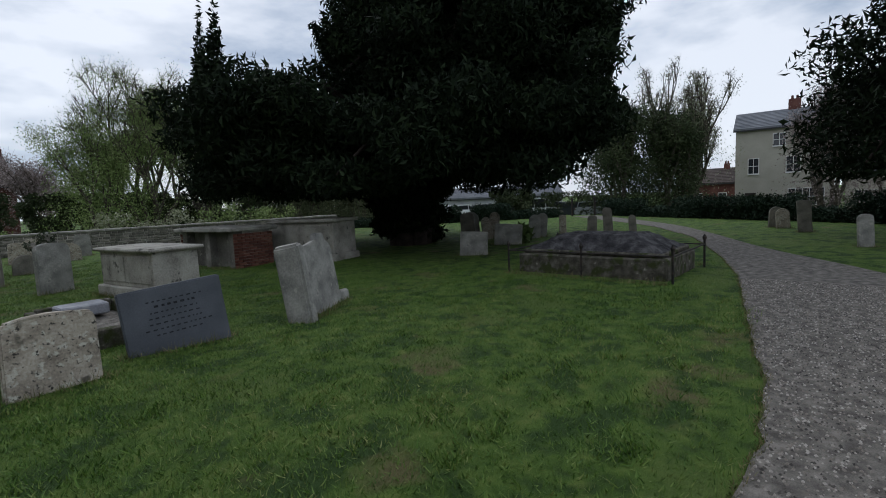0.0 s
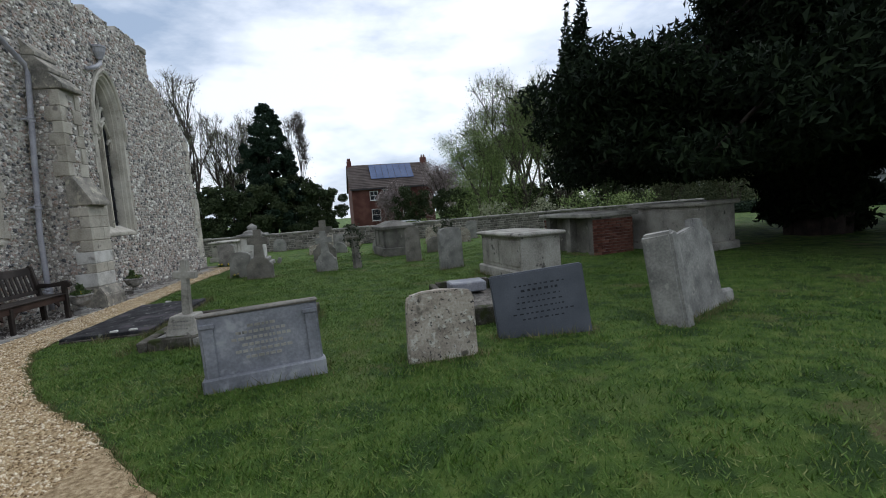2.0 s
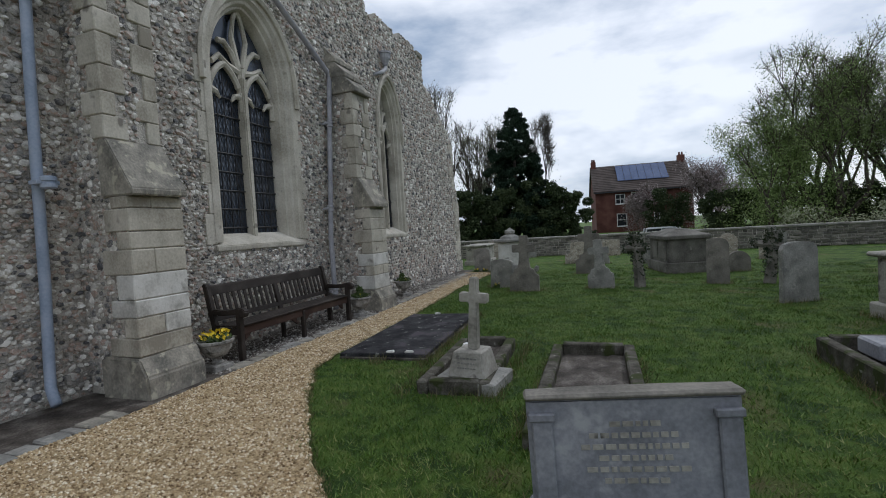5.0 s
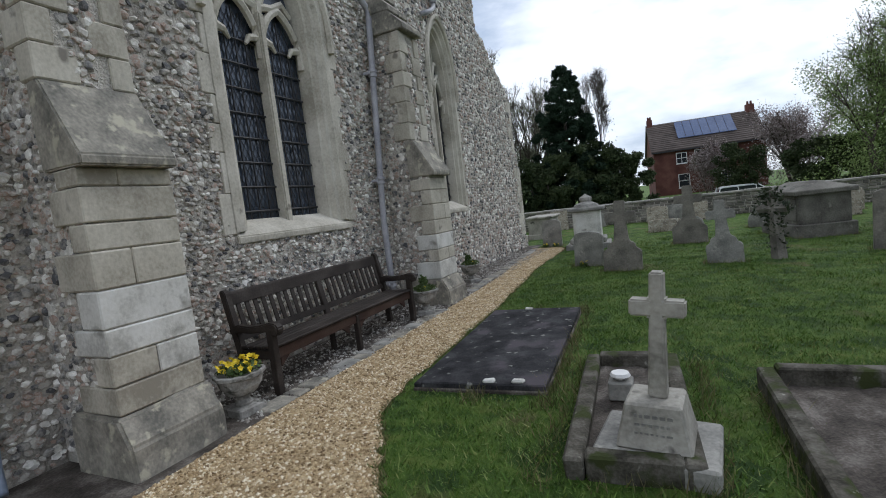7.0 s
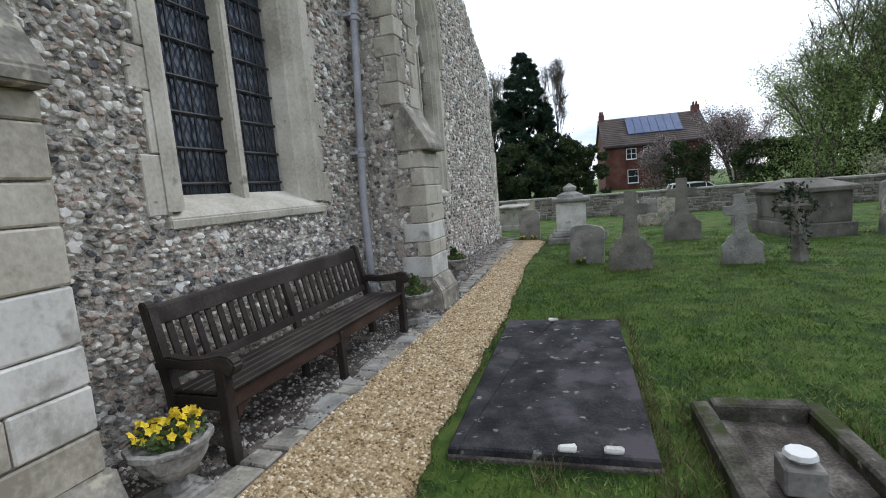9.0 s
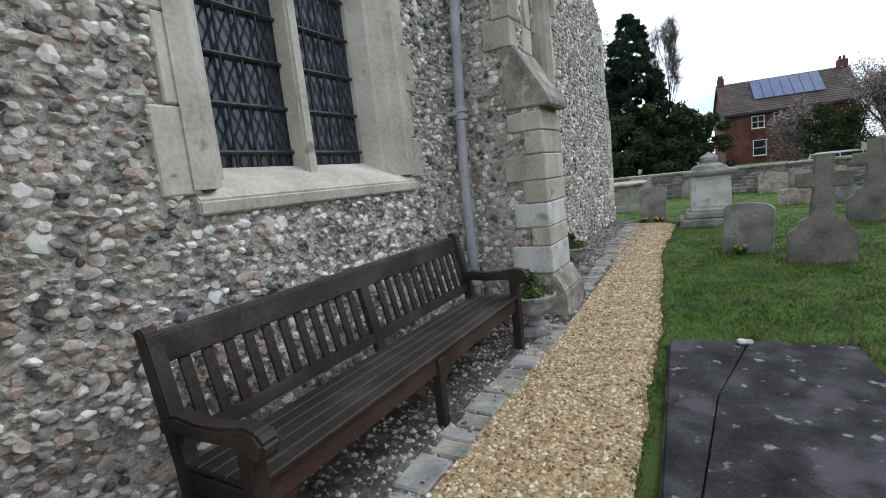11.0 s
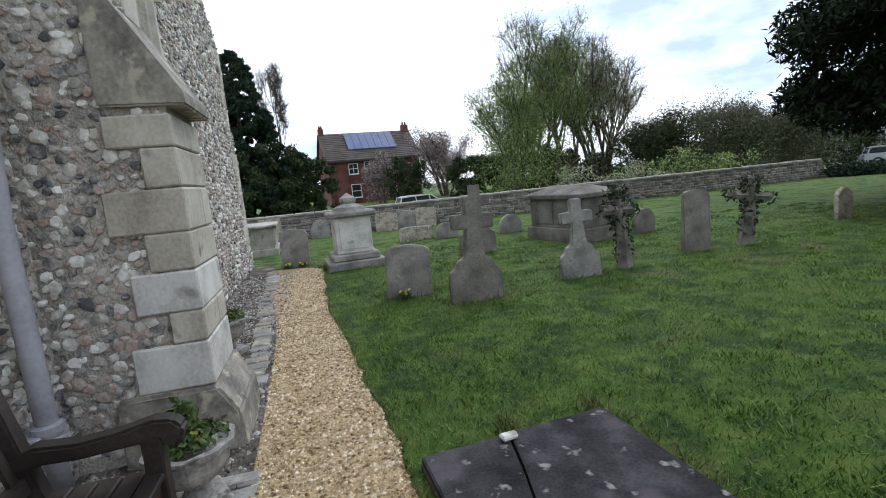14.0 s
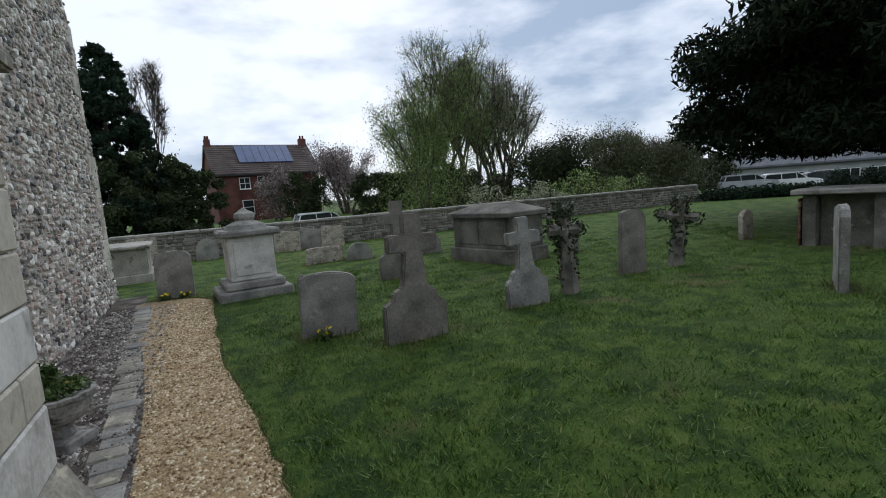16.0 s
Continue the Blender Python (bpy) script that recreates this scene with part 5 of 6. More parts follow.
tri = np.stack([np.stack([tx - w * np.cos(a), ty - w * np.sin(a), np.zeros(N)], 1), np.stack([tx + w * np.cos(a), ty + w * np.sin(a), np.zeros(N)], 1), np.stack([tx + r.normal(0, 0.5, N) * tl, ty + r.normal(0, 0.5, N) * tl, tl], 1)], 1).reshape(-1, 3)
tufts = mesh_object("grass_tufts", tri, np.arange(N * 3).reshape(-1, 3), M["straw"])
tagged(tufts, "longer uncut and dry grass round the gravestones", "grass", kind="stuff")

# coarse darker tufts and clover scattered over the lawn
n = 1500
cx, cy = r.uniform(1.8, 14, n), r.uniform(1.5, 19, n)
keep = ~inside(GOLD, cx, cy) & ~inside(GREY, cx, cy) & ~((cx > 1.7) & (cx < 3.3) & (cy > 8.1) & (cy < 11.1))
cx, cy = cx[keep], cy[keep]
k = r.integers(0, len(cx), 60000)
spread = r.uniform(0.03, 0.10, len(cx))[k]
tx, ty = cx[k] + r.normal(0, 1, len(k)) * spread * 1.6, cy[k] + r.normal(0, 1, len(k)) * spread
N = len(tx)
w, a, tl = r.uniform(0.003, 0.008, N), r.uniform(0, 6.28, N), r.uniform(0.02, 0.055, N)
tri = np.stack([np.stack([tx - w * np.cos(a), ty - w * np.sin(a), np.zeros(N)], 1), np.stack([tx + w * np.cos(a), ty + w * np.sin(a), np.zeros(N)], 1), np.stack([tx + r.normal(0, 0.6, N) * tl, ty + r.normal(0, 0.6, N) * tl, tl], 1)], 1).reshape(-1, 3)
clover = mesh_object("lawn_tufts", tri, np.arange(N * 3).reshape(-1, 3), M["blade"])
tagged(clover, "coarse dark tufts and clover in the lawn", "grass", kind="stuff")

# ---------------------------------------------------------------- boundary walls


def rubble_wall(name, x0, y0, x1, y1, h, label, seed, th=0.34, coping=True, material="rubble"):
    L = math.hypot(x1 - x0, y1 - y0)
    ob = thing(name, pose(x0, y0, 0, 0, 0, math.degrees(math.atan2(y1 - y0, x1 - x0))), label, "wall", kind="structure")
    part("core", boxed(0, L, -th / 2 + 0.03, th / 2 - 0.03, -0.4, h - 0.02), M["mortar"], ob)
    rr = np.random.default_rng(seed)
    V, F = [], []
    row, z = 0, 0.0
    while z < h - 0.04:
        ch = rr.uniform(0.08, 0.14)
        u = -rr.uniform(0, 0.2)
        while u < L:
            w = rr.uniform(0.13, 0.34)
            for side in (-1, 1):
                k = len(V)
                o = rr.uniform(0.0, 0.025)
                yy = side * (th / 2 - 0.04)
                yo = side * (th / 2 + o)
                a, b, c, d = max(0, u + 0.008), min(L, u + w - 0.008), z + 0.008, min(h, z + ch - 0.008)
                if b <= a:
                    continue
                i = 0.018
                V += [(a, yy, c), (b, yy, c), (b, yy, d), (a, yy, d), (a + i, yo, c + i), (b - i, yo, c + i), (b - i, yo, d - i), (a + i, yo, d - i)]
                F += [(k + p, k + q, k + s, k + t) for p, q, s, t in ((4, 5, 6, 7), (0, 1, 5, 4), (1, 2, 6, 5), (2, 3, 7, 6), (3, 0, 4, 7))]
            u += w
        z += ch
    tagged(mesh_object("stones", V, F, M[material], ob), kind="stuff")
    if coping:
        u = 0.0
        r2 = random.Random(seed)
        while u < L - 0.1:
            w = min(r2.uniform(0.6, 1.0), L - u)
            part("coping_stone", boxed(u, u + w - 0.015, -th / 2 - 0.05, th / 2 + 0.05, h - 0.02, h + 0.07 + r2.uniform(-0.01, 0.015), bevel=0.02), M["coping"], ob)
            u += w
    return ob


rubble_wall("wall_north", -9, 25.7, 24.0, 25.6, 0.80, "low rubble stone boundary wall with flat coping", 1)
# the shadow along the lane walls is put into their darker stone colour
rubble_wall("wall_east", 24.0, 25.6, 36.0, 16.4, 0.42, "low rubble boundary wall beside the lane, shadow put into its dark stones", 2, material="tomb_dark", coping=False)
rubble_wall("wall_south", 37.6, 14.0, 25, -6, 0.42, "low rubble boundary wall beside the lane, shadow put into its dark stones", 3, material="tomb_dark", coping=False)

# ---------------------------------------------------------------- trees and shrubs


def clumps(seed, n, centre, radii, size, low=None, hollow=0.45):
    r = np.random.default_rng(seed)
    out = []
    while len(out) < n:
        d = r.normal(size=3)
        d /= np.linalg.norm(d)
        p = np.array(centre) + d * np.array(radii) * r.uniform(hollow, 1.0)
        if low is not None and p[2] < low:
            p[2] = low + r.uniform(0, 0.6)
        s = size * r.uniform(0.6, 1.35)
        out.append((*p, s, s, s * r.uniform(0.45, 0.8)))
    return out


def yew_tree(x, y, radius, height, low, seed, count, label, shift=(0, 0), spikes=0):
    ob = thing("yew_tree", pose(x, y, 0), label, "tree")
    rr = random.Random(seed)
    segs = []
    for k in range(7):
        a = k * 0.9
        p = Vector((0.35 * math.cos(a), 0.35 * math.sin(a), -0.2))
        d = Vector((0.1 * math.cos(a), 0.1 * math.sin(a), 1))
        for s in range(5):
            q = p + d * (height * 0.13)
            segs.append((p, q, 0.42 * (1 - 0.15 * s), 0.42 * (1 - 0.15 * (s + 1))))
            d = (d + Vector((0.09 * math.cos(a) + 0.02 * shift[0], 0.09 * math.sin(a) + 0.02 * shift[1], 0))).normalized()
            p = q
    tips = []
    for k in range(46):
        a = rr.uniform(0, 2 * math.pi)
        z0 = rr.uniform(1.8, height * 0.42)
        p = Vector((0, 0, z0))
        reach = radius * rr.uniform(0.6, 0.92) * math.sqrt(max(0.1, 1 - max(0, (z0 - low) / (height - low)) ** 2)) * (0.45 if z0 > 4.0 else 1.0)
        for s in range(5):
            q = Vector((math.cos(a), math.sin(a), 0)) * reach * (s + 1) / 5 + Vector((0, 0, z0 + 0.9 * math.sin(s * 0.7) - (0.12 * s * s if z0 < 3.5 else 0)))
            q.z = max(q.z, low)
            segs.append((p, q, 0.16 * (1 - s / 6), 0.16 * (1 - (s + 1) / 6)))
            p = q
            a += rr.uniform(-0.12, 0.12)
        tips.append(p)
    limb_mesh("trunk", segs, M["bark_dark"], ob)
    c = [(*t, 0.95, 0.95, 0.45) for t in tips]
    c += clumps(seed, 190, (0, 0, height * 0.53), (radius * 0.92, radius * 0.92, height * 0.45), 1.1, low + 0.3, 0.3)
    c += clumps(seed + 1, 90, (0, 0, height * 0.5), (radius, radius, height * 0.46), 0.7, low, 0.85)
    top = lambda p: 1.02 - 0.25 * min(1.25, max(0.0, p[2] - 4.8))
    off = lambda p: min(1.0, max(0.0, (p[2] - 4.3) / 1.6))
    c = [(p[0] * top(p) + shift[0] * off(p), p[1] * top(p) + shift[1] * off(p), *p[2:]) for p in c]
    for k in range(150):
        a, d = rr.uniform(0, 6.283), radius * rr.uniform(0.5, 0.98)
        c.append((d * math.cos(a), d * math.sin(a), rr.uniform(low + 0.35, 4.6), 0.95, 0.95, 0.6))
    # dense skirt round the trunk
    c += [(0.9 * math.cos(k), 0.9 * math.sin(k), 0.5 + 0.28 * k, 0.55, 0.55, 0.5) for k in range(7)]
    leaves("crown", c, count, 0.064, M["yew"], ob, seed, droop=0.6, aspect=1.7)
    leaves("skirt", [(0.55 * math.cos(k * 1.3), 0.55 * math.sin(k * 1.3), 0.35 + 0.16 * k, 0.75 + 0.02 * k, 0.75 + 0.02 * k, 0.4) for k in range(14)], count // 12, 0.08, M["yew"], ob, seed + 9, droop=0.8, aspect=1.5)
    # long feathery sprays that stand out of the outline
    out = []
    for k in range(130):
        a, e = rr.uniform(0, 2 * math.pi), rr.uniform(-0.2, 1.1)
        base = Vector((math.cos(a) * math.cos(e) * radius * 0.9, math.sin(a) * math.cos(e) * radius * 0.88, max(low, height * 0.5 + math.sin(e) * height * 0.46)))
        for s in range(6):
            f = 1 + 0.025 * s
            g = 0.9 * f * top(base)
            out.append((base.x * g + shift[0] * off(base), base.y * g + shift[1] * off(base), base.z + 0.14 * s, 0.34 - 0.045 * s, 0.34 - 0.045 * s, 0.13))
    # upright leader shoots along the rim
    for k in range(spikes):
        a = math.radians(150 + 14 * k)
        bx, by, tall = radius * 0.9 * math.cos(a), radius * 0.9 * math.sin(a), (3.6, 2.0, 2.7, 1.6)[k % 4]
        for s in range(12):
            f = s / 11
            out.append((bx - 0.25 * f * math.cos(a), by - 0.25 * f * math.sin(a), 3.9 + tall * f, 0.36 * (1 - f) + 0.05, 0.36 * (1 - f) + 0.05, 0.2))
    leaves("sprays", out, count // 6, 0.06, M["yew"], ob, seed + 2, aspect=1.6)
    return ob


yew_tree(17.8, 12.6, 7.0, 12.5, 2.1, 7, 460000, "huge dark old yew tree with low spreading boughs", (1.9, -1.75), 3)
yew_tree(23.6, -2.5, 4.6, 9.5, 1.9, 17, 90000, "dark yew tree beside the gravel path")


def leafy_tree(x, y, h, spread, seed, leaf_mat, n_leaf, size, label, rad=0.25, first=0.3, depth=4, z=0.0, clump=0.6, name="tree", forks=3, least=0.008, rise=0.45, low_fill=0.6, stems=1):
    ob = thing(name, pose(x, y, z), label, "tree")
    segs, tips = limbs(seed, h, rad, depth, 0.55, first, forks, rise, stems)
    top = max(t.z for t in tips)
    wide = max(math.hypot(t.x, t.y) for t in tips)
    fx, fz = spread / wide, h / top
    fit = lambda v: Vector((v.x * fx, v.y * fx, v.z * fz))
    rt = random.Random(seed + 5)
    twigs = []
    for t in tips:
        p = fit(t)
        for k in range(5):
            d = (p.normalized() * 0.6 + Vector((rt.uniform(-1, 1), rt.uniform(-1, 1), rt.uniform(-0.4, 1)))).normalized()
            twigs.append((p, p + d * clump * rt.uniform(0.7, 1.5), least * 0.7 + 0.004, 0.003))
    limb_mesh("trunk", [(fit(a), fit(b), r0, r1) for a, b, r0, r1 in segs], M["bark"], ob, least)
    tagged(limb_mesh("twig_growth", twigs, M["bark"], ob), kind="stuff")
    if n_leaf:
        rr = random.Random(seed)
        spots = [(*fit(t), clump, clump, clump * 0.8) for t in tips] + [(*b, clump * 0.4, clump * 0.4, clump * 0.35) for a, b, r0, r1 in twigs]
        spots += [(*fit(b), clump * 1.2, clump * 1.2, clump) for a, b, r0, r1 in segs if r0 < rad * 0.62]
        for k in range(int(len(tips) * low_fill)):
            a, d = rr.uniform(0, 6.28), spread * math.sqrt(rr.uniform(0.05, 0.8))
            spots.append((d * math.cos(a), d * math.sin(a), h * rr.uniform(0.08, 0.55), clump, clump, clump))
        leaves("crown", spots, n_leaf, size, M[leaf_mat], ob, seed)
    return ob


leafy_tree(22.4, 40.6, 11.0, 5.6, 33, "leaf_pale", 40000, 0.05, "tall twiggy tree with pale opening buds", 0.3, 0.2, 5, clump=0.7, least=0.018, rise=1.3, low_fill=0.4, stems=9)
leafy_tree(17.9, 39.8, 12.0, 5.6, 3, "leaf", 70000, 0.05, "tall spreading tree in fresh pale green leaf", 0.3, 0.2, 5, clump=0.75, low_fill=0.5, least=0.018, rise=1.2, stems=8)
leafy_tree(14.6, 38.2, 7.0, 3.4, 4, "leaf", 36000, 0.055, "young green tree behind the boundary wall", 0.2, 0.2, 4, clump=0.8, rise=0.8, stems=6, low_fill=1.2)
leafy_tree(24.6, 36.6, 4.6, 3.0, 26, "hedge", 22000, 0.07, "dark ivy-clad shrub tree behind the wall", 0.2, 0.16, 4, clump=0.8, stems=6, low_fill=1.5)
leafy_tree(26.9, 33.4, 4.6, 3.2, 5, "shrub", 30000, 0.06, "rounded grey-green tree behind the wall", 0.14, 0.16, 4, clump=0.7, stems=7, low_fill=1.2, rise=0.9)
leafy_tree(30.6, 32.0, 4.2, 2.8, 6, "shrub", 22000, 0.06, "twiggy spring shrub tree behind the wall", 0.14, 0.16, 4, clump=0.7, stems=7, low_fill=1.2, rise=0.9)
leafy_tree(14.5, 56.5, 6.6, 4.2, 8, "blossom", 24000, 0.08, "blossoming cherry tree beside the brick house", 0.25, 0.2, 4, clump=0.8, stems=7, rise=0.9, low_fill=0.9)
leafy_tree(7.6, 54, 4.6, 1.9, 9, "blossom", 8000, 0.08, "pale blossoming shrub in front of the brick house", 0.1, 0.15, 4, clump=0.5, stems=5, low_fill=0.9)
leafy_tree(-7.4, 50, 12.5, 5.0, 10, "leaf_pale", 16000, 0.06, "bare grey tree behind the church", 0.3, 0.2, 5, least=0.02, rise=1.2, stems=7, low_fill=0.3)
leafy_tree(-9.9, 44, 14.2, 4.4, 11, "leaf_pale", 9000, 0.06, "bare grey tree behind the church", 0.3, 0.2, 5, least=0.02, rise=1.2, stems=6, low_fill=0.2)
leafy_tree(-0.6, 47, 10.9, 1.5, 12, "leaf_pale", 350, 0.07, "slender bare birch tree", 0.09, 0.25, 5, least=0.010, rise=1.3)
leafy_tree(54.8, 13.2, 14.6, 4.6, 13, "leaf_pale", 20000, 0.07, "large bare spring tree beyond the lane", 0.45, 0.2, 5, z=-1.2, least=0.028, rise=1.2, stems=7, low_fill=0.4)
leafy_tree(49.5, 13.6, 9.4, 2.9, 14, "hedge", 34000, 0.10, "ivy-covered tree beyond the lane", 0.3, 0.25, 4, z=-0.9, clump=0.95, stems=5, low_fill=1.5, rise=1.0)
leafy_tree(46.5, 16.6, 9.0, 3.6, 24, "hedge", 34000, 0.10, "dark evergreen tree beyond the lane", 0.3, 0.2, 4, z=-0.8, clump=1.0, stems=5, low_fill=1.5, rise=1.0)
leafy_tree(51.2, 2.9, 10.4, 3.7, 15, "blossom", 30000, 0.07, "pinkish blossoming tree before the rendered house", 0.35, 0.22, 5, z=-1.1, clump=0.7, stems=5, rise=0.9)
leafy_tree(54.5, -0.6, 7.0, 3.2, 25, "blossom", 14000, 0.07, "pinkish blossoming tree before the bay-windowed house", 0.3, 0.22, 4, z=-1.2, clump=0.7, stems=4, rise=0.9)


def conifer_tree(x, y, h, spread, seed):
    ob = thing("conifer_tree", pose(x, y, 0), "dark green conifer with drooping boughs behind the church", "tree")
    bm = bmesh.new()
    tube(bm, [(0, 0, -0.2), (0, 0, h)], [0.25, 0.03], 8)
    part("trunk", bm, M["bark"], ob)
    rr = random.Random(seed)
    c = []
    for k in range(300):
        f = rr.uniform(0.1, 1.0)
        a = rr.uniform(0, 6.28)
        d = spread * (1 - f) ** 0.5 * rr.uniform(0.4, 1.12)
        c.append((d * math.cos(a), d * math.sin(a), h * f - 0.22 * d, 0.55 - 0.3 * f, 0.55 - 0.3 * f, 0.28))
    leaves("crown", c, 60000, 0.10, M["conifer"], ob, seed, droop=0.7, aspect=1.6)


conifer_tree(-3.1, 45.8, 11.7, 3.5, 1)


def hedge(x0, y0, x1, y1, h, depth, seed, n, label, material="hedge", size=0.10, z=0.0):
    ob = thing("hedge", pose(x0, y0, z), label, "hedge")
    r = np.random.default_rng(seed)
    L = math.hypot(x1 - x0, y1 - y0)
    spots = []
    for k in range(int(L * 2.2)):
        f = (k + 0.5) / int(L * 2.2)
        top = h * (0.98 + 0.3 * noise.noise(Vector((f * L * 0.35, seed * 3.1, 0))) + r.uniform(-0.05, 0.08))
        zz = 0.25
        while zz < top:
            spots.append(((x1 - x0) * f + r.uniform(-depth, depth) / 2, (y1 - y0) * f + r.uniform(-depth, depth) / 2, zz, 0.5, 0.5, 0.38))
            zz += 0.5
    leaves("foliage", spots, n, size, M[material], ob, seed)
    bm = bmesh.new()
    for k in range(int(L / 1.2)):
        f = (k + 0.5) / int(L / 1.2)
        p = Vector(((x1 - x0) * f, (y1 - y0) * f, 0))
        tube(bm, [p - Vector((0, 0, 0.2)), p + Vector((r.uniform(-0.2, 0.2), 0, h * 0.5)), p + Vector((r.uniform(-0.4, 0.4), 0, h * 0.8))], [0.06, 0.04, 0.015], 5)
    tagged(part("stem_growth", bm, M["bark"], ob), kind="stuff")
    return ob


hedge(-11, 38, 2.2, 47.5, 4.5, 2.6, 1, 90000, "tall dark evergreen hedge behind the boundary wall", size=0.12)
hedge(11.5, 42, 24, 43, 3.0, 1.4, 3, 46000, "dark clipped hedge behind the boundary wall")
hedge(23, 40, 44, 36, 3.0, 1.4, 4, 30000, "dark hedge along the lane")
hedge(8.2, 52, 11.4, 52.5, 3.4, 1.2, 5, 9000, "dark bushes in the brick house's garden")
hedge(12.0, 27.4, 17, 27.2, 1.3, 0.7, 6, 3500, "straggling spring shrubs behind the boundary wall", "leaf_pale", 0.06)
hedge(17, 27.3, 21.5, 27.2, 1.6, 0.8, 16, 3500, "yellow-green spring shrubs behind the boundary wall", "leaf", 0.06)
hedge(34.0, 20.8, 35.8, 18.6, 2.0, 1.2, 7, 6000, "dark bush by the lane wall")
hedge(36.9, 13.6, 24.5, -6.0, 0.75, 0.35, 9, 30000, "low dark clipped hedge along the lane", "conifer", 0.07)
hedge(35.3, 16.3, 24.0, 25.1, 0.7, 0.35, 29, 20000, "low dark clipped hedge along the lane", "conifer", 0.07)
hedge(58, 16, 60, -6, 1.7, 1.2, 10, 7000, "garden shrubs before the houses", z=-1.2)
hedge(44, 24, 50, 17, 2.4, 1.5, 18, 9000, "garden shrubs before the houses", z=-0.8)
hedge(36, 50, 62, 52, 4.0, 2.5, 19, 9000, "distant trees beyond the car park", size=0.2, z=-1.0)
for k, (x, y, w) in enumerate(((8.6, 26.5, 0.6), (7.9, 26.6, 0.45))):
    leaves("gorse", [(0, 0, 0.45, w, 0.4, 0.5)], 1300, 0.05, M["leaf"], thing("shrub", pose(x, y, 0), "yellow-green flowering shrub behind the wall", "shrub"), 30 + k)
g = thing("iris_clump", pose(19.12, 8.95, 0), "clump of spiky green iris leaves on the lawn", "plant")
leaves("foliage", [(0, 0, 0.25, 0.25, 0.25, 0.2)], 260, 0.16, M["plant"], g, 50, droop=-1.5, aspect=1.6)

# ---------------------------------------------------------------- houses and cars


def window_unit(ob, m, w, h, bars=(1, 1), pane=True):
    f = new("window")
    f.parent = ob
    f.matrix_local = m
    part("pane", boxed(-w / 2, w / 2, 0.0, 0.02, 0, h), M["dark_glass"], f)
    for q in ((-w / 2 - 0.06, -w / 2, -0.06, h + 0.06), (w / 2, w / 2 + 0.06, -0.06, h + 0.06)):
        part("frame", boxed(q[0], q[1], -0.05, 0.03, q[2], q[3]), M["white"], f)
    for q in ((-0.06, 0.0), (h, h + 0.06)):
        part("frame", boxed(-w / 2, w / 2, -0.05, 0.03, q[0], q[1]), M["white"], f)
    for k in range(bars[0]):
        u = -w / 2 + w * (k + 1) / (bars[0] + 1)
        part("glazing_bar", boxed(u - 0.025, u + 0.025, -0.03, 0.01, 0, h), M["white"], f)
    for k in range(bars[1]):
        z = h * (k + 1) / (bars[1] + 1)
        part("glazing_bar", boxed(-w / 2, w / 2, -0.028, 0.008, z - 0.025, z + 0.025), M["white"], f)
    part("sill", boxed(-w / 2 - 0.1, w / 2 + 0.1, -0.12, 0.0, -0.12, -0.06), M["white"], f)


def house(x, y, z, yaw, w, d, eaves, ridge, wall, roof, label, windows, chimneys=(), door=None, bays=(), overhang=0.25):
    """The front faces the house's own -y; w along x, ridge along x."""
    ob = thing("house", pose(x, y, z, 0, 0, yaw), label, "house")
    bm = slab([(-d / 2, -0.3), (d / 2, -0.3), (d / 2, eaves), (0, ridge - 0.1), (-d / 2, eaves)], w, 0, axis="x")
    part("wall", bm, M[wall], ob)
    s = math.hypot(d / 2 + overhang, (ridge - eaves) * (d / 2 + overhang) / (d / 2))
    for side in (-1, 1):
        bm = bmesh.new()
        e = d / 2 + overhang
        ez = ridge - (ridge - eaves) * e / (d / 2)
        v = [bm.verts.new(p) for p in ((-w / 2 - 0.2, 0, ridge), (w / 2 + 0.2, 0, ridge), (w / 2 + 0.2, side * e, ez), (-w / 2 - 0.2, side * e, ez))]
        f = bm.faces.new(v)
        made = bmesh.ops.extrude_face_region(bm, geom=[f])["geom"]
        for q in made:
            if isinstance(q, bmesh.types.BMVert):
                q.co.z += 0.14
        roof_part = part("roof", bm, M[roof], ob)
        if side < 0:
            rows = int(s / 0.32)
            for k in range(rows):
                a, b = k / rows, (k + 1) / rows
                bm = bmesh.new()
                ya, yb = -e * a, -e * b
                za, zb = ridge + 0.15 + (ez - ridge) * a, ridge + 0.15 + (ez - ridge) * b
                v = [bm.verts.new(p) for p in ((-w / 2 - 0.2, ya, za), (w / 2 + 0.2, ya, za), (w / 2 + 0.2, yb, zb + 0.05), (-w / 2 - 0.2, yb, zb + 0.05), (w / 2 + 0.2, yb, zb), (-w / 2 - 0.2, yb, zb))]
                bm.faces.new(v[:4])
                bm.faces.new((v[3], v[2], v[4], v[5]))
                part("tile_course", bm, M[roof], roof_part)
    part("gutter", boxed(-w / 2 - 0.2, w / 2 + 0.2, -d / 2 - overhang - 0.1, -d / 2 - overhang, eaves - 0.25, eaves - 0.13), M["lead"], ob)
    for cx, cw, ch in chimneys:
        c = part("chimney", boxed(cx - cw / 2, cx + cw / 2, -0.3, 0.3, ridge - 0.6, ridge + ch, bevel=0.02), M["brick_wall"], ob)
        for k in (-0.2, 0.2):
            part("chimney_pot", lathe([(0.1, 0), (0.12, 0.1), (0.09, 0.35)], 10), M["brick_wall"], c).location = (cx + k * cw, 0, ridge + ch)
    for u, zz, ww, hh, bars in windows:
        window_unit(ob, pose(u, -d / 2 - 0.012, zz), ww, hh, bars)
    if door:
        part("door", boxed(door - 0.45, door + 0.45, -d / 2 - 0.05, -d / 2 + 0.02, 0, 2.05, bevel=0.01), M["wood"], ob)
    return ob


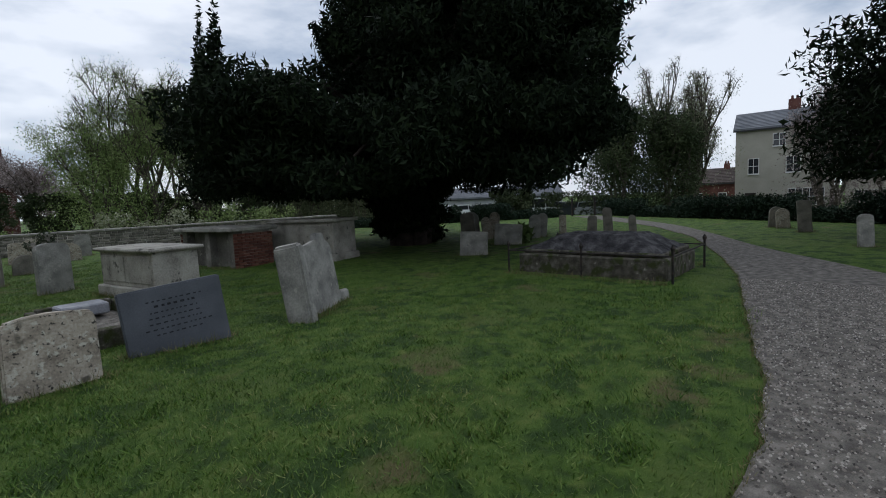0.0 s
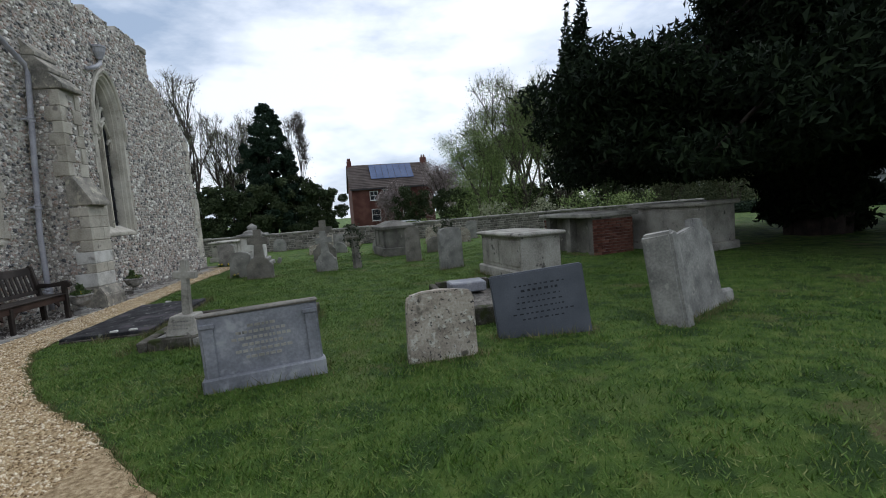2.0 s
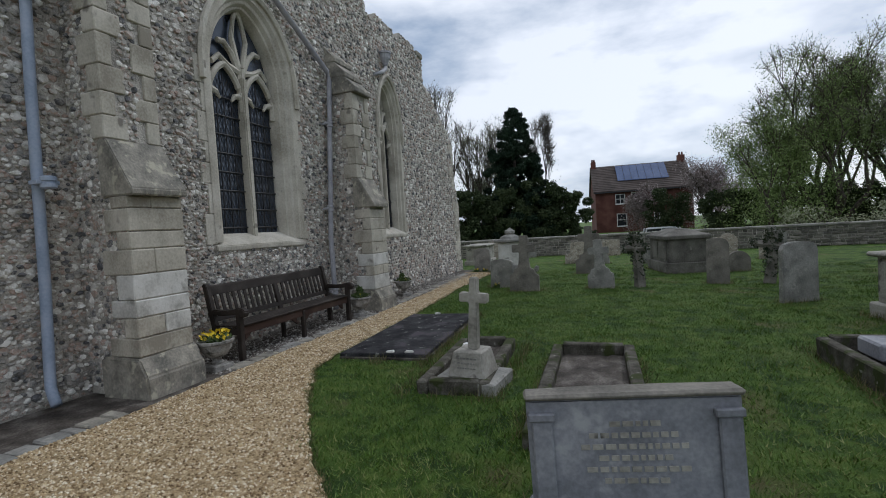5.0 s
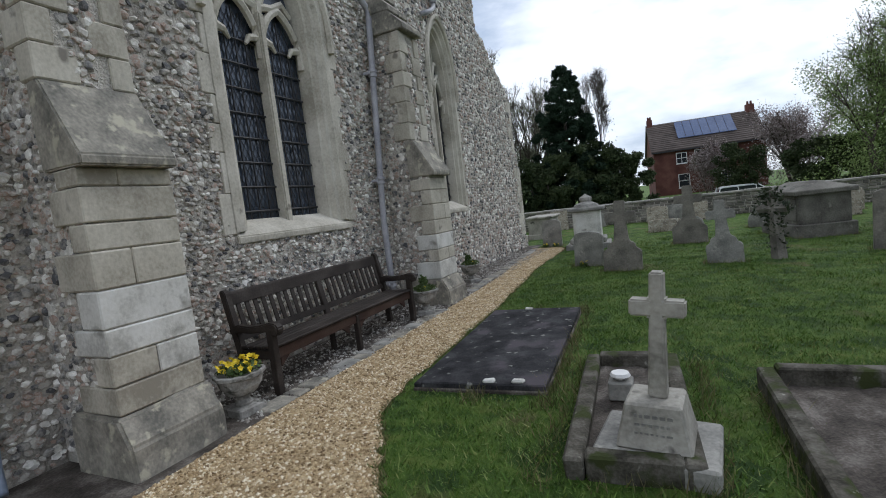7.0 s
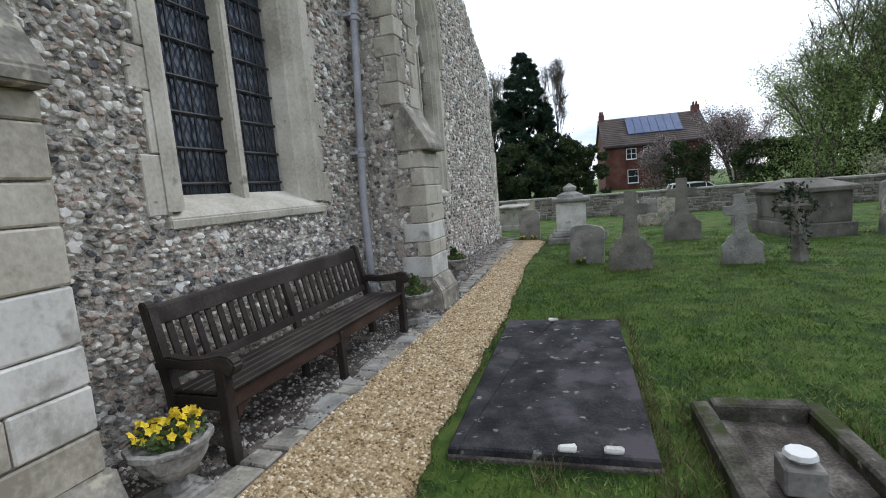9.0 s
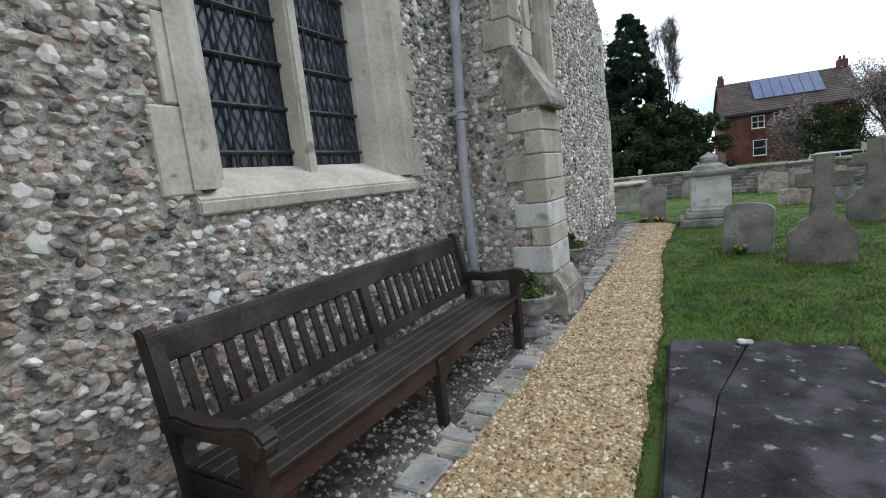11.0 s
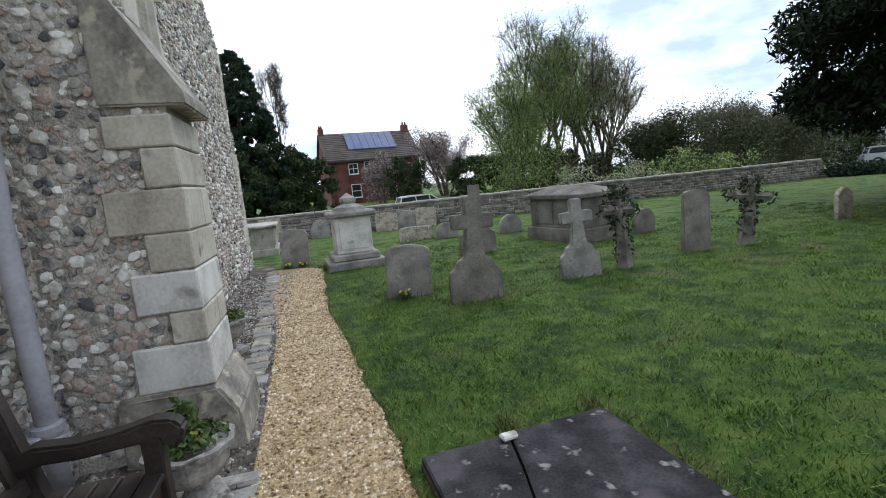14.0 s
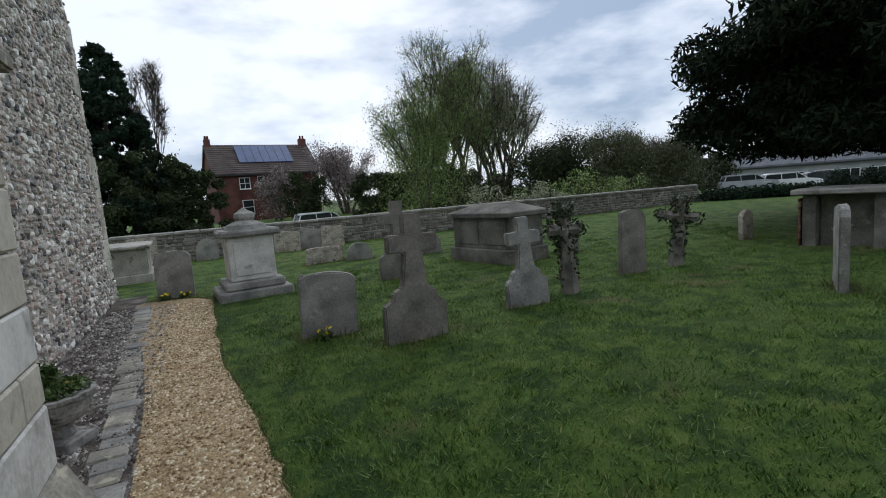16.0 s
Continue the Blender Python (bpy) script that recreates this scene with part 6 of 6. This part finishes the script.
h = house(7.7, 64.5, -0.2, 7, 10.2, 7.0, 4.9, 7.9, "brick_wall", "roof", "red brick house with tiled roof and solar panels", [(-2.45, 3.4, 0.9, 1.0, (1, 1)), (-0.9, 3.9, 0.55, 0.6, (0, 0)), (-2.35, 0.9, 0.95, 1.3, (0, 1)), (1.6, 3.4, 0.9, 1.0, (1, 1)), (1.6, 0.9, 1.0, 1.2, (1, 1))], [(-4.9, 0.55, 0.7), (4.8, 0.75, 0.75)])
for k in range(7):
    u = -2.5 + 0.78 * k
    bm = bmesh.new()
    slope = (7.9 - 4.9) / 3.5
    v = [bm.verts.new((uu, yy, 8.14 + slope * yy + 0.05)) for uu, yy in ((u, -0.35), (u + 0.74, -0.35), (u + 0.74, -2.55), (u, -2.55))]
    f = bm.faces.new(v)
    for q in bmesh.ops.extrude_face_region(bm, geom=[f])["geom"]:
        if isinstance(q, bmesh.types.BMVert):
            q.co.z += 0.05
    part("solar_panel", bm, M["solar"], h)

house(64.2, 7.4, -1.2, -84, 7.4, 6.0, 8.2, 9.9, "render_wall", "slate_roof", "tall pale rendered house with grey slate roof", [(-0.2, 6.4, 0.9, 1.1, (1, 1)), (-2.2, 3.9, 0.8, 1.4, (1, 1)), (0.9, 3.9, 1.0, 1.4, (1, 1)), (1.9, 0.8, 2.6, 1.5, (4, 1)), (2.9, 6.4, 0.9, 1.1, (1, 1))], [(0.9, 1.0, 1.0)], door=-2.4)
house(66.5, -2.2, -1.2, -94, 9.0, 6.0, 3.6, 5.6, "render_wall", "slate_roof", "low cream house with white bay windows and porch", [(-2.6, 0.4, 2.4, 1.5, (3, 0)), (1.6, 0.5, 1.4, 1.3, (1, 1)), (4.0, 0.5, 1.4, 1.3, (1, 1))], [(3.0, 0.8, 0.8)], door=-0.2)
house(79.5, 17.2, -1.2, -76, 7.0, 5.0, 3.4, 5.2, "brick_wall", "roof", "small distant cottage between the trees", [(-1.4, 1.0, 0.9, 1.0, (1, 1)), (1.4, 1.0, 0.9, 1.0, (1, 1))], [(2.0, 0.7, 0.7)])
house(62.5, 43.5, -1.3, -52, 22.0, 9.0, 2.9, 4.3, "metal_grey", "slate_roof", "long low modern building beyond the car park", [(-9 + 2.25 * k, 0.7, 1.5, 1.3, (1, 0)) for k in range(9)])


def car(x, y, z, yaw, paint, label, tall=0.0):
    ob = thing("car", pose(x, y, z, 0, 0, yaw), label, "car")
    hh = 1.42 + tall
    body = [(-2.1, 0.28), (2.1, 0.28), (2.12, 0.62), (1.98, 0.82), (1.05, 0.94), (-1.95, 0.94), (-2.1, 0.72)]
    part("body", slab(body, 1.72, 0.07), M[paint], ob)
    part("roof", slab([(0.45, hh - 0.07), (0.1, hh + 0.01), (-1.45, hh + 0.01), (-1.72, hh - 0.1)], 1.5, 0.03), M[paint], ob)
    part("glazing", slab([(1.05, 0.93), (0.40, hh - 0.05), (-1.66, hh - 0.1), (-1.9, 0.93)], 1.54, 0.05), M["dark_glass"], ob)
    for u in (1.1, 0.38, -0.65, -1.86):
        for side in (-1, 1):
            bm = bmesh.new()
            tube(bm, [(u, side * 0.78, 0.92), (u - (0.62 if u > 1 else 0.05 if u > -1 else -0.15), side * 0.75, hh - 0.04)], 0.035, 5)
            part("pillar", bm, M[paint], ob)
    for u in (-1.3, 1.32):
        for side in (-1, 1):
            w = part("wheel", lathe([(0.31, -0.09), (0.33, -0.05), (0.33, 0.05), (0.31, 0.09)], 18), M["tyre"], ob)
            w.matrix_local = pose(u, side * 0.8, 0.32, 90, 0, 0)
            part("rim", lathe([(0.2, 0.0), (0.21, 0.095), (0.05, 0.1)] if side < 0 else [(0.05, -0.1), (0.21, -0.095), (0.2, 0.0)], 14), M["car_silver"], w)
    for side in (-1, 1):
        part("headlight", boxed(2.02, 2.1, side * 0.62 - 0.16, side * 0.62 + 0.16, 0.62, 0.76, bevel=0.02), M["white"], ob)
        part("tail_light", boxed(-2.1, -2.02, side * 0.68 - 0.1, side * 0.68 + 0.1, 0.68, 0.88, bevel=0.02), M["brick"], ob)


car(9.0, 43.0, -0.75, 4, "car_white", "white estate car parked behind the boundary wall")
car(45.3, 23.4, -0.5, -60, "car_white", "white off-road car parked beyond the lane", 0.35)
car(46.6, 21.0, -0.6, -62, "car_dark", "dark car parked beyond the lane")
car(47.6, 19.0, -0.6, -60, "car_silver", "silver car parked beyond the lane")
car(44.0, 31.6, -0.5, -45, "car_white", "white car parked in the car park")
car(42.0, 33.6, -0.4, -45, "car_silver", "silver car parked in the car park")
car(46.4, 29.8, -0.6, -45, "car_dark", "dark car parked in the car park")
car(56.0, -2.5, -1.1, 10, "car_silver", "silver car parked outside the cream house")


def gate(x, y, yaw):
    ob = thing("gate_post_pair", pose(x, y, -0.1, 0, 0, yaw), "two slim dark gate posts where the path leaves the churchyard", "gate")
    for u in (-0.75, 0.75):
        part("post", boxed(u - 0.06, u + 0.06, -0.06, 0.06, 0, 1.35, bevel=0.01), M["iron"], ob)


gate(36.7, 15.2, -52)
